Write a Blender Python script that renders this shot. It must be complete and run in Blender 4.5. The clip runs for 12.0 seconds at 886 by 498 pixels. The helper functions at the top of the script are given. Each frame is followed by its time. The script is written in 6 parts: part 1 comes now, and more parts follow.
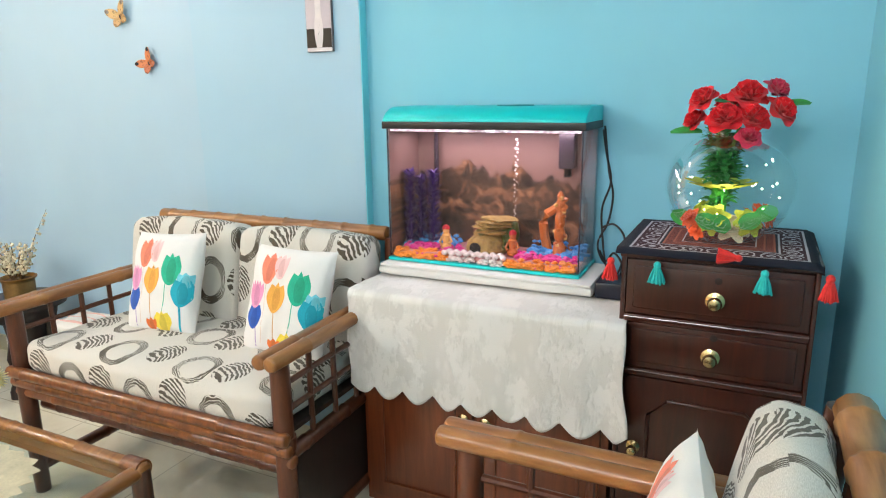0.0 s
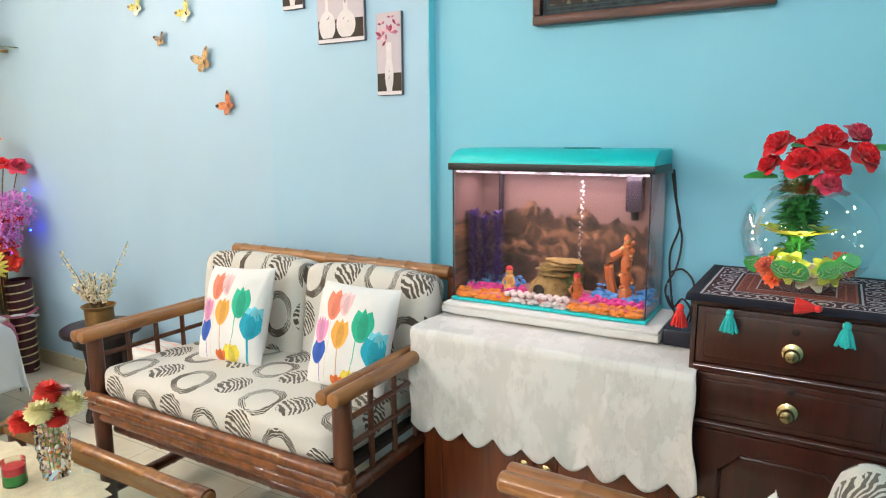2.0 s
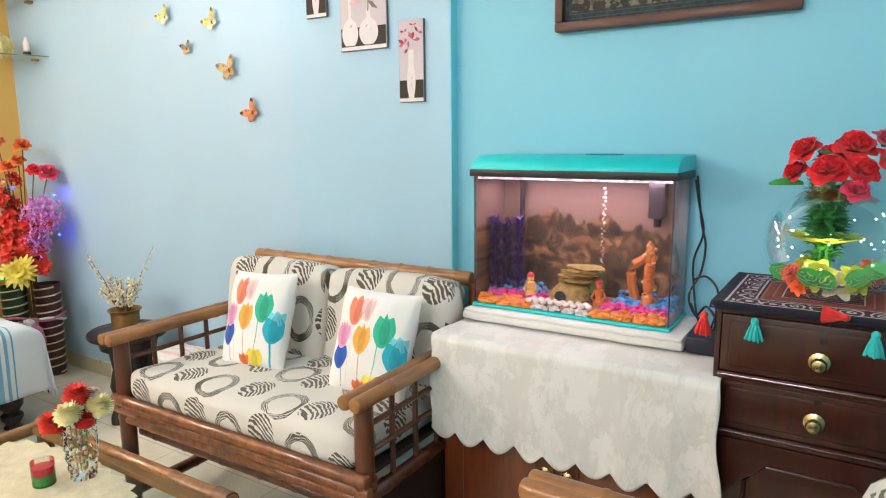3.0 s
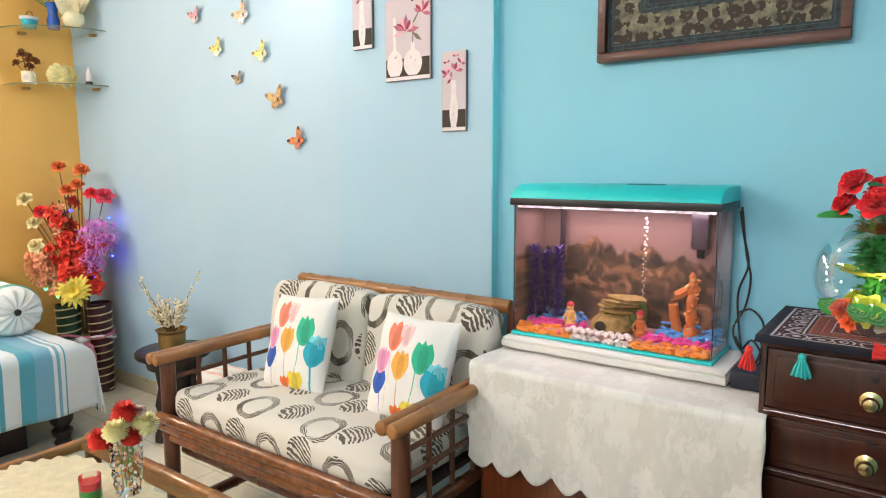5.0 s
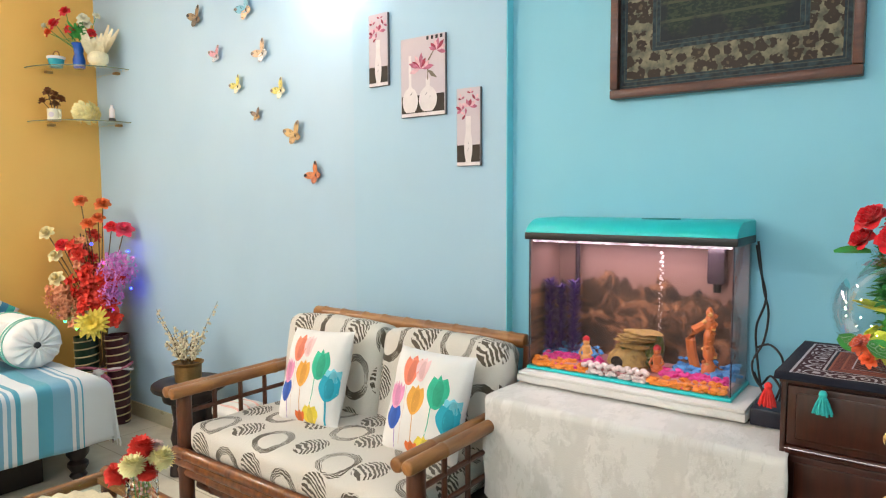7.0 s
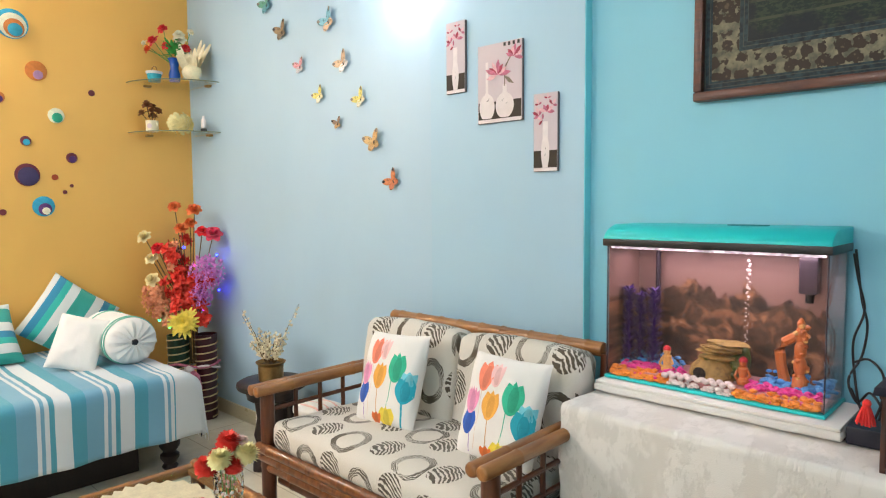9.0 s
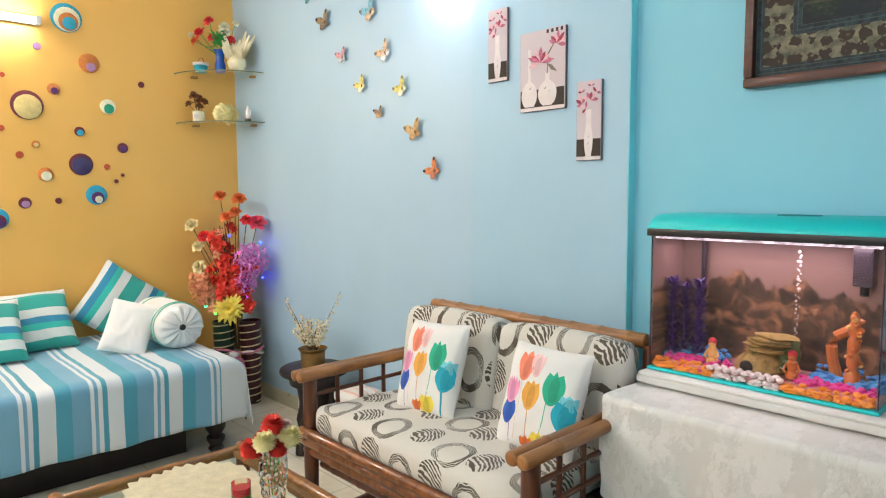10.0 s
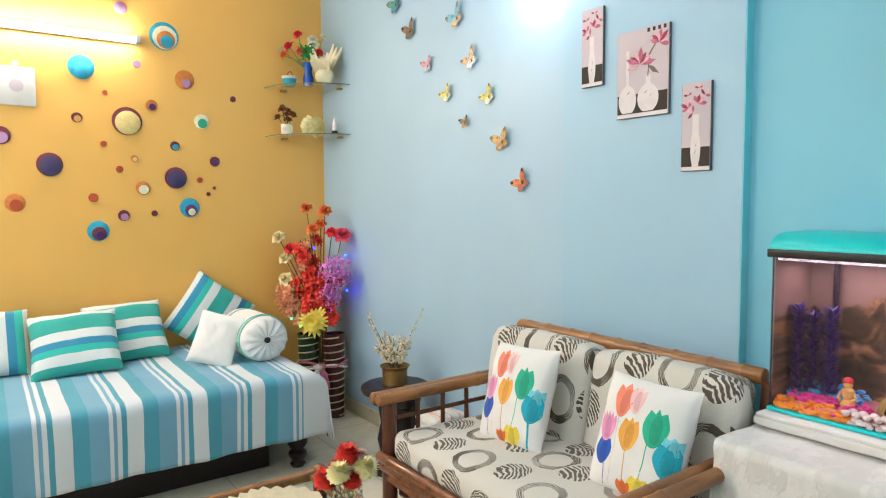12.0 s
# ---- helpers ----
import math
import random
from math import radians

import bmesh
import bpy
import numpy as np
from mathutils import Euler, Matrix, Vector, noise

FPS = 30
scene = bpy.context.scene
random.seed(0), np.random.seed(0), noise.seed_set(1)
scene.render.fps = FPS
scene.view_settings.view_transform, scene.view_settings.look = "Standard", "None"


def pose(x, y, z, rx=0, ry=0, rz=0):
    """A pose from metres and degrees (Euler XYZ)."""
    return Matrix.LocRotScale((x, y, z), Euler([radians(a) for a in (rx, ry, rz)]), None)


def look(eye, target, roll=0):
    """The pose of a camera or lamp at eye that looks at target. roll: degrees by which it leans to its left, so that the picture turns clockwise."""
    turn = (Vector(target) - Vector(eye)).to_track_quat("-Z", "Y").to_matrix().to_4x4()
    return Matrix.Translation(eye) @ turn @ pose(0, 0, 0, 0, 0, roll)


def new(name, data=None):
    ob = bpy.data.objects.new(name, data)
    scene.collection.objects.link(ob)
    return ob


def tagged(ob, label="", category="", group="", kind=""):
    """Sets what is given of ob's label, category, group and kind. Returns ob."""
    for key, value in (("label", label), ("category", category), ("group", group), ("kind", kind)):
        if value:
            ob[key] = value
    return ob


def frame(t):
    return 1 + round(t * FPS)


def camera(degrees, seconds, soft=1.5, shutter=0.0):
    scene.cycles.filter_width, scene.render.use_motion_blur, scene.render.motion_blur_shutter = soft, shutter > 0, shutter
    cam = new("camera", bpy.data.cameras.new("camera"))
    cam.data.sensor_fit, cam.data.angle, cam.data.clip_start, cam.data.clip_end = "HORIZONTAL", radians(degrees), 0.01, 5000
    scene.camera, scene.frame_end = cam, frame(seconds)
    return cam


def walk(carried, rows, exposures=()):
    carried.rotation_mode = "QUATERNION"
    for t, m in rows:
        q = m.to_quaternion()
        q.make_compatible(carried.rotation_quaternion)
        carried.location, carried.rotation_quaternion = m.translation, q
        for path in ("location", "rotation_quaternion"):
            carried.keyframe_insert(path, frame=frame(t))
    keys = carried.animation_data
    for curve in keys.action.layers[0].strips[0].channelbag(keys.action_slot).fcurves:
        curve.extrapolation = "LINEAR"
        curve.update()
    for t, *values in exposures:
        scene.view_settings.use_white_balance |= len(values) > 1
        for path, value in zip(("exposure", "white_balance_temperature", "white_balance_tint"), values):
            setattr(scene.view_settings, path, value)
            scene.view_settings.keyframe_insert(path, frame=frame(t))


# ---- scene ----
cam = camera(68.5, 12.0, 1.15)
PATH = [
    (0, (-0.018, 0.218, 1.295), (-0.843, 1.98, 0.832), -0.7),
    (0.5, (-0.013, 0.217, 1.299), (-0.862, 1.977, 0.871), -0.8),
    (1, (-0.021, 0.212, 1.3), (-0.905, 1.962, 0.91), -0.5),
    (1.5, (-0.024, 0.206, 1.304), (-0.971, 1.93, 0.943), -0.5),
    (2, (-0.028, 0.207, 1.303), (-1.023, 1.907, 0.956), -0.4),
    (2.5, (-0.022, 0.201, 1.303), (-1.04, 1.89, 0.972), -0.5),
    (3, (-0.03, 0.2, 1.306), (-1.078, 1.871, 0.976), -0.5),
    (5, (-0.022, 0.189, 1.313), (-1.178, 1.802, 1.062), -0.1),
    (5.5, (-0.022, 0.185, 1.314), (-1.186, 1.796, 1.09), -0.1),
    (6, (-0.024, 0.186, 1.32), (-1.179, 1.805, 1.109), 0.1),
    (6.5, (-0.019, 0.183, 1.325), (-1.185, 1.798, 1.144), -0.0),
    (8.5, (-0.02, 0.171, 1.329), (-1.35, 1.66, 1.204), -0.4),
    (9, (-0.017, 0.17, 1.329), (-1.389, 1.619, 1.188), -0.4),
    (9.5, (-0.031, 0.176, 1.324), (-1.444, 1.583, 1.169), -0.3),
    (10, (-0.021, 0.164, 1.326), (-1.475, 1.526, 1.155), -0.3),
    (10.5, (-0.019, 0.169, 1.324), (-1.518, 1.485, 1.178), -0.6),
    (11, (-0.13, 0.253, 1.327), (-1.665, 1.526, 1.179), -0.7),
    (11.5, (-0.138, 0.277, 1.351), (-1.721, 1.489, 1.195), -0.8),
    (12, (-0.134, 0.267, 1.343), (-1.759, 1.424, 1.202), -0.4),
]
walk(cam, [(t, look(eye, goal, roll)) for t, eye, goal, roll in PATH], [(0, -0.25, 6450, 10), (3.0, -0.24, 6650, 11.5), (5.5, -0.29, 6850, 13), (8.5, -0.44, 6800, 13), (10.5, -0.48, 6600, 11), (12, -0.48, 6500, 10)])

# ---- light ----
world = bpy.data.worlds.new("world")
scene.world = world
world.use_nodes = True
world.node_tree.nodes["Background"].inputs[0].default_value = (0.9, 0.95, 1.0, 1)
world.node_tree.nodes["Background"].inputs[1].default_value = 0.02
TUBE_POWER, GLOBE_POWER, HOOD_POWER = 8.3, 3.0, 1.55


def area_lamp(name, m, sx, sy, watts, color):
    d = bpy.data.lights.new(name, "AREA")
    d.shape, d.size, d.size_y, d.energy, d.color = "RECTANGLE", sx, sy, watts, color
    ob = new(name, d)
    ob.matrix_world = m
    return ob


# ---- materials ----
def lin(r, g, b):
    """Linear colour from 8-bit display values."""
    return tuple(((v / 255 + 0.055) / 1.055) ** 2.4 if v > 10 else v / 255 / 12.92 for v in (r, g, b))


class Nodes:
    """A node material under construction."""

    def __init__(self, name):
        self.m = bpy.data.materials.new(name)
        self.m.use_nodes = True
        self.t = self.m.node_tree
        self.b = self.t.nodes["Principled BSDF"]
        self.out = self.t.nodes["Material Output"]
        self.tc = self.t.nodes.new("ShaderNodeTexCoord")

    def add(self, kind, **sockets):
        n = self.t.nodes.new("ShaderNode" + kind)
        for k, v in sockets.items():
            self.put(n.inputs[k.replace("_", " ")], v)
        return n

    def put(self, socket, v):
        if isinstance(v, bpy.types.NodeSocket):
            self.t.links.new(v, socket)
        elif isinstance(v, tuple) and len(v) == 3 and socket.type == "RGBA":
            socket.default_value = (*v, 1)
        else:
            socket.default_value = v

    def math(self, op, a, b=0.0, c=0.0):
        n = self.t.nodes.new("ShaderNodeMath")
        n.operation = op
        for s, v in zip(n.inputs, (a, b, c)):
            self.put(s, v)
        return n.outputs[0]

    def mix(self, f, a, b):
        n = self.t.nodes.new("ShaderNodeMix")
        n.data_type = "RGBA"
        self.put(n.inputs[0], f), self.put(n.inputs[6], a), self.put(n.inputs[7], b)
        return n.outputs[2]

    def coords(self, kind="Object", scale=(1, 1, 1), rot=(0, 0, 0)):
        n = self.t.nodes.new("ShaderNodeMapping")
        self.put(n.inputs[0], self.tc.outputs[kind])
        n.inputs["Scale"].default_value = scale
        n.inputs["Rotation"].default_value = rot
        return n.outputs[0]

    def noise(self, scale, vec=None, detail=3.0, rough=0.55, dist=0.0):
        n = self.add("TexNoise", Scale=scale, Detail=detail, Roughness=rough, Distortion=dist)
        self.put(n.inputs["Vector"], vec or self.tc.outputs["Object"])
        return n.outputs[0]

    def band(self, f, lo, hi):
        n = self.t.nodes.new("ShaderNodeMapRange")
        n.inputs[1].default_value, n.inputs[2].default_value = lo, hi
        self.put(n.inputs[0], f)
        return n.outputs[0]

    def ramp(self, f, stops, constant=False):
        n = self.t.nodes.new("ShaderNodeValToRGB")
        n.color_ramp.interpolation = "CONSTANT" if constant else "LINEAR"
        e = n.color_ramp.elements
        while len(e) < len(stops):
            e.new(1.0)
        for el, (p, c) in zip(e, stops):
            el.position, el.color = p, (*c, 1)
        self.put(n.inputs[0], f)
        return n.outputs[0]

    def sep(self, vec):
        n = self.t.nodes.new("ShaderNodeSeparateXYZ")
        self.put(n.inputs[0], vec)
        return n.outputs

    def bump(self, h, strength=0.2, dist=0.002):
        n = self.add("Bump", Strength=strength, Distance=dist, Height=h)
        self.put(self.b.inputs["Normal"], n.outputs[0])

    def done(self, color, rough=0.6, metal=0.0, coat=0.0, sheen=0.0, spec=0.5):
        b = self.b.inputs
        self.put(b["Base Color"], color), self.put(b["Roughness"], rough)
        self.put(b["Metallic"], metal), self.put(b["Coat Weight"], coat)
        self.put(b["Sheen Weight"], sheen), self.put(b["Specular IOR Level"], spec)
        b["Coat Roughness"].default_value = 0.12
        return self.m


def shade(c, k):
    return tuple(min(1.0, v * k) for v in c)


def plain(name, c, rough=0.6, metal=0.0, var=0.14, scale=6.0, fine=90.0, bump=0.12, coat=0.0, sheen=0.0):
    """A surface with soft stains and fine grain."""
    n = Nodes(name)
    f = n.math("ADD", n.math("MULTIPLY", n.noise(scale), 0.6), n.math("MULTIPLY", n.noise(fine), 0.4))
    col = n.mix(n.band(f, 0.3, 0.7), shade(c, 1 - var), shade(c, 1 + var))
    n.bump(n.noise(fine * 1.7), bump)
    r = n.math("ADD", rough - 0.06, n.math("MULTIPLY", n.noise(scale * 3), 0.12))
    return n.done(col, r, metal, coat, sheen)


def woody(name, dark, light, rough=0.35, stretch=(14, 14, 1.2), coat=0.25, bump=0.12):
    """Polished wood or cane with grain along one axis."""
    n = Nodes(name)
    g = n.noise(4.0, n.coords(scale=stretch), 5.0, 0.6, 0.6)
    s = n.noise(3.0, None, 2.0)
    f = n.band(n.math("ADD", n.math("MULTIPLY", g, 0.65), n.math("MULTIPLY", s, 0.35)), 0.33, 0.67)
    n.bump(g, bump)
    return n.done(n.mix(f, dark, light), n.math("ADD", rough - 0.08, n.math("MULTIPLY", s, 0.2)), 0, coat)


def painted_wall(name, c):
    n = Nodes(name)
    big = n.noise(0.9, None, 3.0)
    fine = n.noise(160.0, None, 2.0)
    streak = n.noise(2.2, n.coords(scale=(1, 1, 0.35)), 4.0)
    f = n.math("ADD", n.math("MULTIPLY", big, 0.55), n.math("MULTIPLY", streak, 0.45))
    n.bump(n.math("ADD", fine, n.math("MULTIPLY", n.noise(18.0), 1.5)), 0.10, 0.002)
    return n.done(n.mix(n.band(f, 0.3, 0.7), shade(c, 0.94), shade(c, 1.05)), 0.48)


def glowing(name, c, strength):
    n = Nodes(name)
    n.b.inputs["Emission Color"].default_value = (*c, 1)
    n.b.inputs["Emission Strength"].default_value = strength
    return n.done(c, 0.4)


def clear_glass(name, tint=(0.97, 0.99, 0.99), gloss=0.9):
    """Thin clear pane: sees through, mirrors a little at grazing angles."""
    n = Nodes(name)
    tr = n.add("BsdfTransparent", Color=tint)
    gl = n.add("BsdfGlossy", Color=(1.0, 1.0, 1.0), Roughness=0.03)
    fr = n.add("Fresnel", IOR=1.45)
    mx = n.t.nodes.new("ShaderNodeMixShader")
    n.put(mx.inputs[0], n.math("MULTIPLY", fr.outputs[0], gloss))
    n.put(mx.inputs[1], tr.outputs[0]), n.put(mx.inputs[2], gl.outputs[0])
    n.t.links.new(mx.outputs[0], n.out.inputs[0])
    return n.m


def ring_fabric(name):
    """Off-white woven upholstery with scribbled dark rings and hatched leaf shapes."""
    n = Nodes(name)
    uv = n.coords("UV", (7.0, 5.6, 1))
    wob = n.noise(5.0, uv, 2.0)
    v = n.t.nodes.new("ShaderNodeTexVoronoi")
    v.voronoi_dimensions = "2D"
    n.put(v.inputs["Vector"], uv)
    v.inputs["Scale"].default_value, v.inputs["Randomness"].default_value = 1.0, 0.30
    d = n.math("ADD", v.outputs["Distance"], n.math("MULTIPLY", n.math("SUBTRACT", wob, 0.5), 0.07))
    cell = n.sep(v.outputs["Position"])
    odd = n.math("GREATER_THAN", n.math("FRACT", n.math("MULTIPLY", n.math("ADD", n.math("FLOOR", cell[0]), n.math("FLOOR", cell[1])), 0.5)), 0.25)
    q = n.sep(uv)
    # rings drawn with several brush strokes, heavier on one side
    heavy = n.math("ADD", -0.55, n.math("MULTIPLY", n.math("SUBTRACT", n.noise(1.3, uv, 1.0), 0.5), 3.4))
    stroke = n.math("GREATER_THAN", n.math("SINE", n.math("ADD", n.math("MULTIPLY", d, 150.0), n.math("MULTIPLY", n.noise(2.2, uv, 2.0), 44.0))), heavy)
    inring = n.math("MULTIPLY", n.math("GREATER_THAN", d, 0.315), n.math("LESS_THAN", d, 0.465))
    ring = n.math("MULTIPLY", n.math("MULTIPLY", stroke, inring), odd)
    # leaf shapes filled with slanting hatch
    hatch = n.math("GREATER_THAN", n.math("SINE", n.math("ADD", n.math("MULTIPLY", n.math("ADD", n.math("ADD", n.math("MULTIPLY", q[0], 0.62), q[1]), n.math("MULTIPLY", n.math("MULTIPLY", d, d), 0.8)), 62.0), n.math("MULTIPLY", n.noise(4.0, uv, 3.0), 13.0))), n.math("SUBTRACT", n.math("MULTIPLY", n.noise(5.0, uv, 2.0), 2.6), 1.5))
    leaf = n.math("MULTIPLY", n.math("MULTIPLY", hatch, n.math("LESS_THAN", d, 0.36)), n.math("SUBTRACT", 1.0, odd))
    ink = n.math("MAXIMUM", ring, leaf)
    weave = n.noise(60.0, n.coords("UV", (3, 14, 1)), 2.0)
    base = n.mix(n.band(weave, 0.3, 0.7), lin(196, 189, 178), lin(228, 222, 212))
    dark = n.mix(weave, lin(38, 32, 25), lin(106, 94, 76))
    n.bump(weave, 0.35, 0.002)
    return n.done(n.mix(n.math("MULTIPLY", ink, n.band(weave, 0.1, 0.4)), base, dark), 0.9, 0, 0, 0.2)


def bed_stripes(name):
    n = Nodes(name)
    y = n.math("ADD", n.sep(n.tc.outputs["Object"])[1], n.math("MULTIPLY", n.math("SUBTRACT", n.noise(3.0), 0.5), 0.010))
    f = n.math("FRACT", n.math("DIVIDE", n.math("SUBTRACT", 5.356, y), 0.268))
    W, G, T, L = lin(212, 216, 220), lin(100, 158, 186), lin(46, 148, 172), lin(120, 176, 196)
    col = n.ramp(f, [(0, W), (0.24, T), (0.32, W), (0.385, G), (0.44, W), (0.50, G), (0.77, T)], True)
    col = n.mix(n.math("GREATER_THAN", y, 1.525), col, W)
    weave = n.noise(240.0, n.coords(scale=(1, 5, 1)), 2.0)
    n.bump(n.math("ADD", weave, n.math("MULTIPLY", n.noise(14.0), 2.0)), 0.25, 0.003)
    return n.done(n.mix(n.math("MULTIPLY", weave, 0.16), col, shade(W, 0.8)), 0.88, 0, 0, 0.15)


def pillow_stripes(name, turn=0.0):
    n = Nodes(name)
    z = n.sep(n.coords("Object", (1, 1, 1), (0, turn, 0)))[2]
    f = n.math("FRACT", n.math("DIVIDE", n.math("ADD", z, n.math("MULTIPLY", n.noise(6.0), 0.008)), 0.27))
    W, G, T, B = lin(214, 218, 216), lin(0, 158, 146), lin(0, 178, 166), lin(0, 128, 166)
    col = n.ramp(f, [(0, G), (0.17, W), (0.36, T), (0.5, B), (0.64, W), (0.83, G)], True)
    weave = n.noise(260.0, None, 2.0)
    n.bump(n.math("ADD", weave, n.math("MULTIPLY", n.noise(11.0), 2.0)), 0.25, 0.003)
    return n.done(n.mix(n.math("MULTIPLY", weave, 0.08), col, shade(W, 0.85)), 0.85, 0, 0, 0.15)


def lace_cloth(name):
    n = Nodes(name)
    uv = n.coords("UV", (1, 1, 1))
    v = n.add("TexVoronoi", Scale=26.0)
    n.put(v.inputs["Vector"], n.coords("UV", (1.6, 0.7, 1)))
    motif = n.band(n.noise(7.0, n.coords("UV", (1.6, 0.8, 1)), 4.0, 0.7), 0.47, 0.53)
    veins = n.band(v.outputs["Distance"], 0.15, 0.5)
    thread = n.noise(420.0, uv, 1.0)
    f = n.math("MULTIPLY", motif, n.math("ADD", 0.35, n.math("MULTIPLY", veins, 0.65)))
    n.bump(n.math("ADD", n.math("MULTIPLY", f, 2.0), thread), 0.35, 0.002)
    holes = n.math("GREATER_THAN", n.noise(46.0, n.coords("UV", (1.7, 0.7, 1)), 3.0, 0.7), 0.56)
    petals = n.band(n.noise(4.2, n.coords("UV", (1.0, 0.7, 1)), 2.0, 0.6, 1.2), 0.50, 0.54)
    col = n.mix(f, lin(229, 225, 220), lin(214, 210, 204))
    col = n.mix(n.math("MULTIPLY", petals, n.math("ADD", 0.25, n.math("MULTIPLY", holes, 0.55))), col, lin(208, 204, 197))
    return n.done(n.mix(n.math("MULTIPLY", thread, 0.2), col, lin(196, 192, 186)), n.math("SUBTRACT", 0.72, n.math("MULTIPLY", f, 0.3)), 0, 0, 0.25)


def mat_weave(name, hx, hy):
    """Woven mat: nested borders in navy, white, maroon and brick round a small field."""
    n = Nodes(name)
    p = n.sep(n.tc.outputs["Object"])
    dx = n.math("SUBTRACT", hx, n.math("ABSOLUTE", p[0]))
    dy = n.math("SUBTRACT", hy, n.math("ABSOLUTE", p[1]))
    d = n.math("MINIMUM", dx, dy)
    N, W, M, R, O = lin(18, 18, 36), lin(200, 188, 196), lin(62, 14, 28), lin(104, 30, 30), lin(176, 96, 76)
    col = n.ramp(n.math("MULTIPLY", d, 5.0), [(0, N), (0.11, W), (0.14, M), (0.40, W), (0.425, N), (0.45, O), (0.475, R), (0.54, M), (0.56, O), (0.585, R), (0.66, W), (0.675, M)], True)
    uv = n.coords("Object", (19, 19, 19))
    v = n.t.nodes.new("ShaderNodeTexVoronoi")
    v.inputs["Randomness"].default_value = 0.25
    v.inputs["Scale"].default_value = 1.0
    n.put(v.inputs["Vector"], uv)
    curl = n.math("GREATER_THAN", n.math("SINE", n.math("ADD", n.math("MULTIPLY", v.outputs["Distance"], 22.0), n.math("MULTIPLY", n.noise(1.4, uv, 2.0), 10.0))), 0.55)
    inband = n.math("MULTIPLY", n.math("GREATER_THAN", d, 0.034), n.math("LESS_THAN", d, 0.076))
    f = n.math("MULTIPLY", curl, inband)
    field = n.math("MULTIPLY", n.math("GREATER_THAN", d, 0.135), n.math("GREATER_THAN", n.math("SINE", n.math("MULTIPLY", n.math("ADD", n.math("ABSOLUTE", p[0]), n.math("ABSOLUTE", p[1])), 330.0)), 0.75))
    check = n.math("MULTIPLY", n.math("MULTIPLY", n.math("GREATER_THAN", d, 0.095), n.math("LESS_THAN", d, 0.132)), n.math("GREATER_THAN", n.math("SINE", n.math("MULTIPLY", n.math("SUBTRACT", p[0], p[1]), 700.0)), 0.45))
    weave = n.noise(500.0, None, 1.0)
    n.bump(weave, 0.4, 0.002)
    c2 = n.mix(f, col, W)
    c3 = n.mix(n.math("MAXIMUM", field, check), c2, O)
    return n.done(n.mix(n.math("MULTIPLY", weave, 0.3), c3, shade(N, 0.8)), 0.92)


def tapestry(name, hx, hz):
    """Faded woven picture: floral border band round a green and blue grey scene."""
    n = Nodes(name)
    p = n.sep(n.tc.outputs["Object"])
    d = n.math("MINIMUM", n.math("SUBTRACT", hx, n.math("ABSOLUTE", p[0])), n.math("SUBTRACT", hz, n.math("ABSOLUTE", p[2])))
    uv = n.coords("Object", (24, 24, 24))
    v = n.t.nodes.new("ShaderNodeTexVoronoi")
    v.inputs["Randomness"].default_value = 0.35
    v.inputs["Scale"].default_value = 1.0
    n.put(v.inputs["Vector"], uv)
    # flower heads in dark browns with lobed rims on a worn beige band
    lobes = n.math("MULTIPLY", n.math("SUBTRACT", n.noise(2.6, uv, 3.0), 0.5), 0.9)
    head = n.math("ADD", v.outputs["Distance"], lobes)
    ground = n.mix(n.band(n.noise(34.0, None, 4.0), 0.35, 0.65), lin(72, 74, 62), lin(132, 122, 100))
    tone = n.mix(n.noise(0.8, uv, 1.0), lin(40, 24, 22), lin(58, 44, 28))
    border = n.mix(n.math("LESS_THAN", head, 0.47), ground, tone)
    border = n.mix(n.math("LESS_THAN", head, 0.13), border, lin(86, 70, 54))
    # writing-like woven rows over a dim green and blue field
    slope = n.math("ADD", p[2], n.math("MULTIPLY", n.noise(3.0), 0.010))
    line = n.math("FRACT", n.math("MULTIPLY", slope, 19.0))
    fine = n.math("GREATER_THAN", n.noise(75.0, n.coords("Object", (1, 1, 1.9)), 3.0, 0.7), 0.51)
    strip = n.mix(n.band(n.noise(2.5), 0.35, 0.65), lin(10, 30, 34), lin(20, 38, 25))
    rows = n.mix(fine, strip, lin(44, 54, 40))
    inner = n.mix(n.math("LESS_THAN", line, 0.16), rows, lin(64, 66, 50))
    cloud = n.band(n.math("ADD", n.noise(5.5, None, 5.0, 0.65), n.math("MULTIPLY", n.math("SUBTRACT", 0.155, d), 3.0)), 0.50, 0.60)
    inner = n.mix(cloud, inner, n.mix(n.noise(60.0), lin(10, 16, 26), lin(26, 34, 38)))
    blue = n.mix(n.band(n.noise(55.0, None, 4.0, 0.7), 0.38, 0.62), lin(10, 24, 34), lin(36, 58, 66))
    thin = n.math("GREATER_THAN", n.math("SINE", n.math("MULTIPLY", d, 520.0)), 0.86)
    blue = n.mix(n.math("MULTIPLY", thin, 0.6), blue, lin(84, 84, 72))
    c = n.mix(n.math("GREATER_THAN", d, 0.022), blue, border)
    c = n.mix(n.math("GREATER_THAN", d, 0.100), c, blue)
    c = n.mix(n.math("GREATER_THAN", d, 0.124), c, inner)
    n.bump(n.noise(300.0), 0.3, 0.001)
    return n.done(c, 0.7)


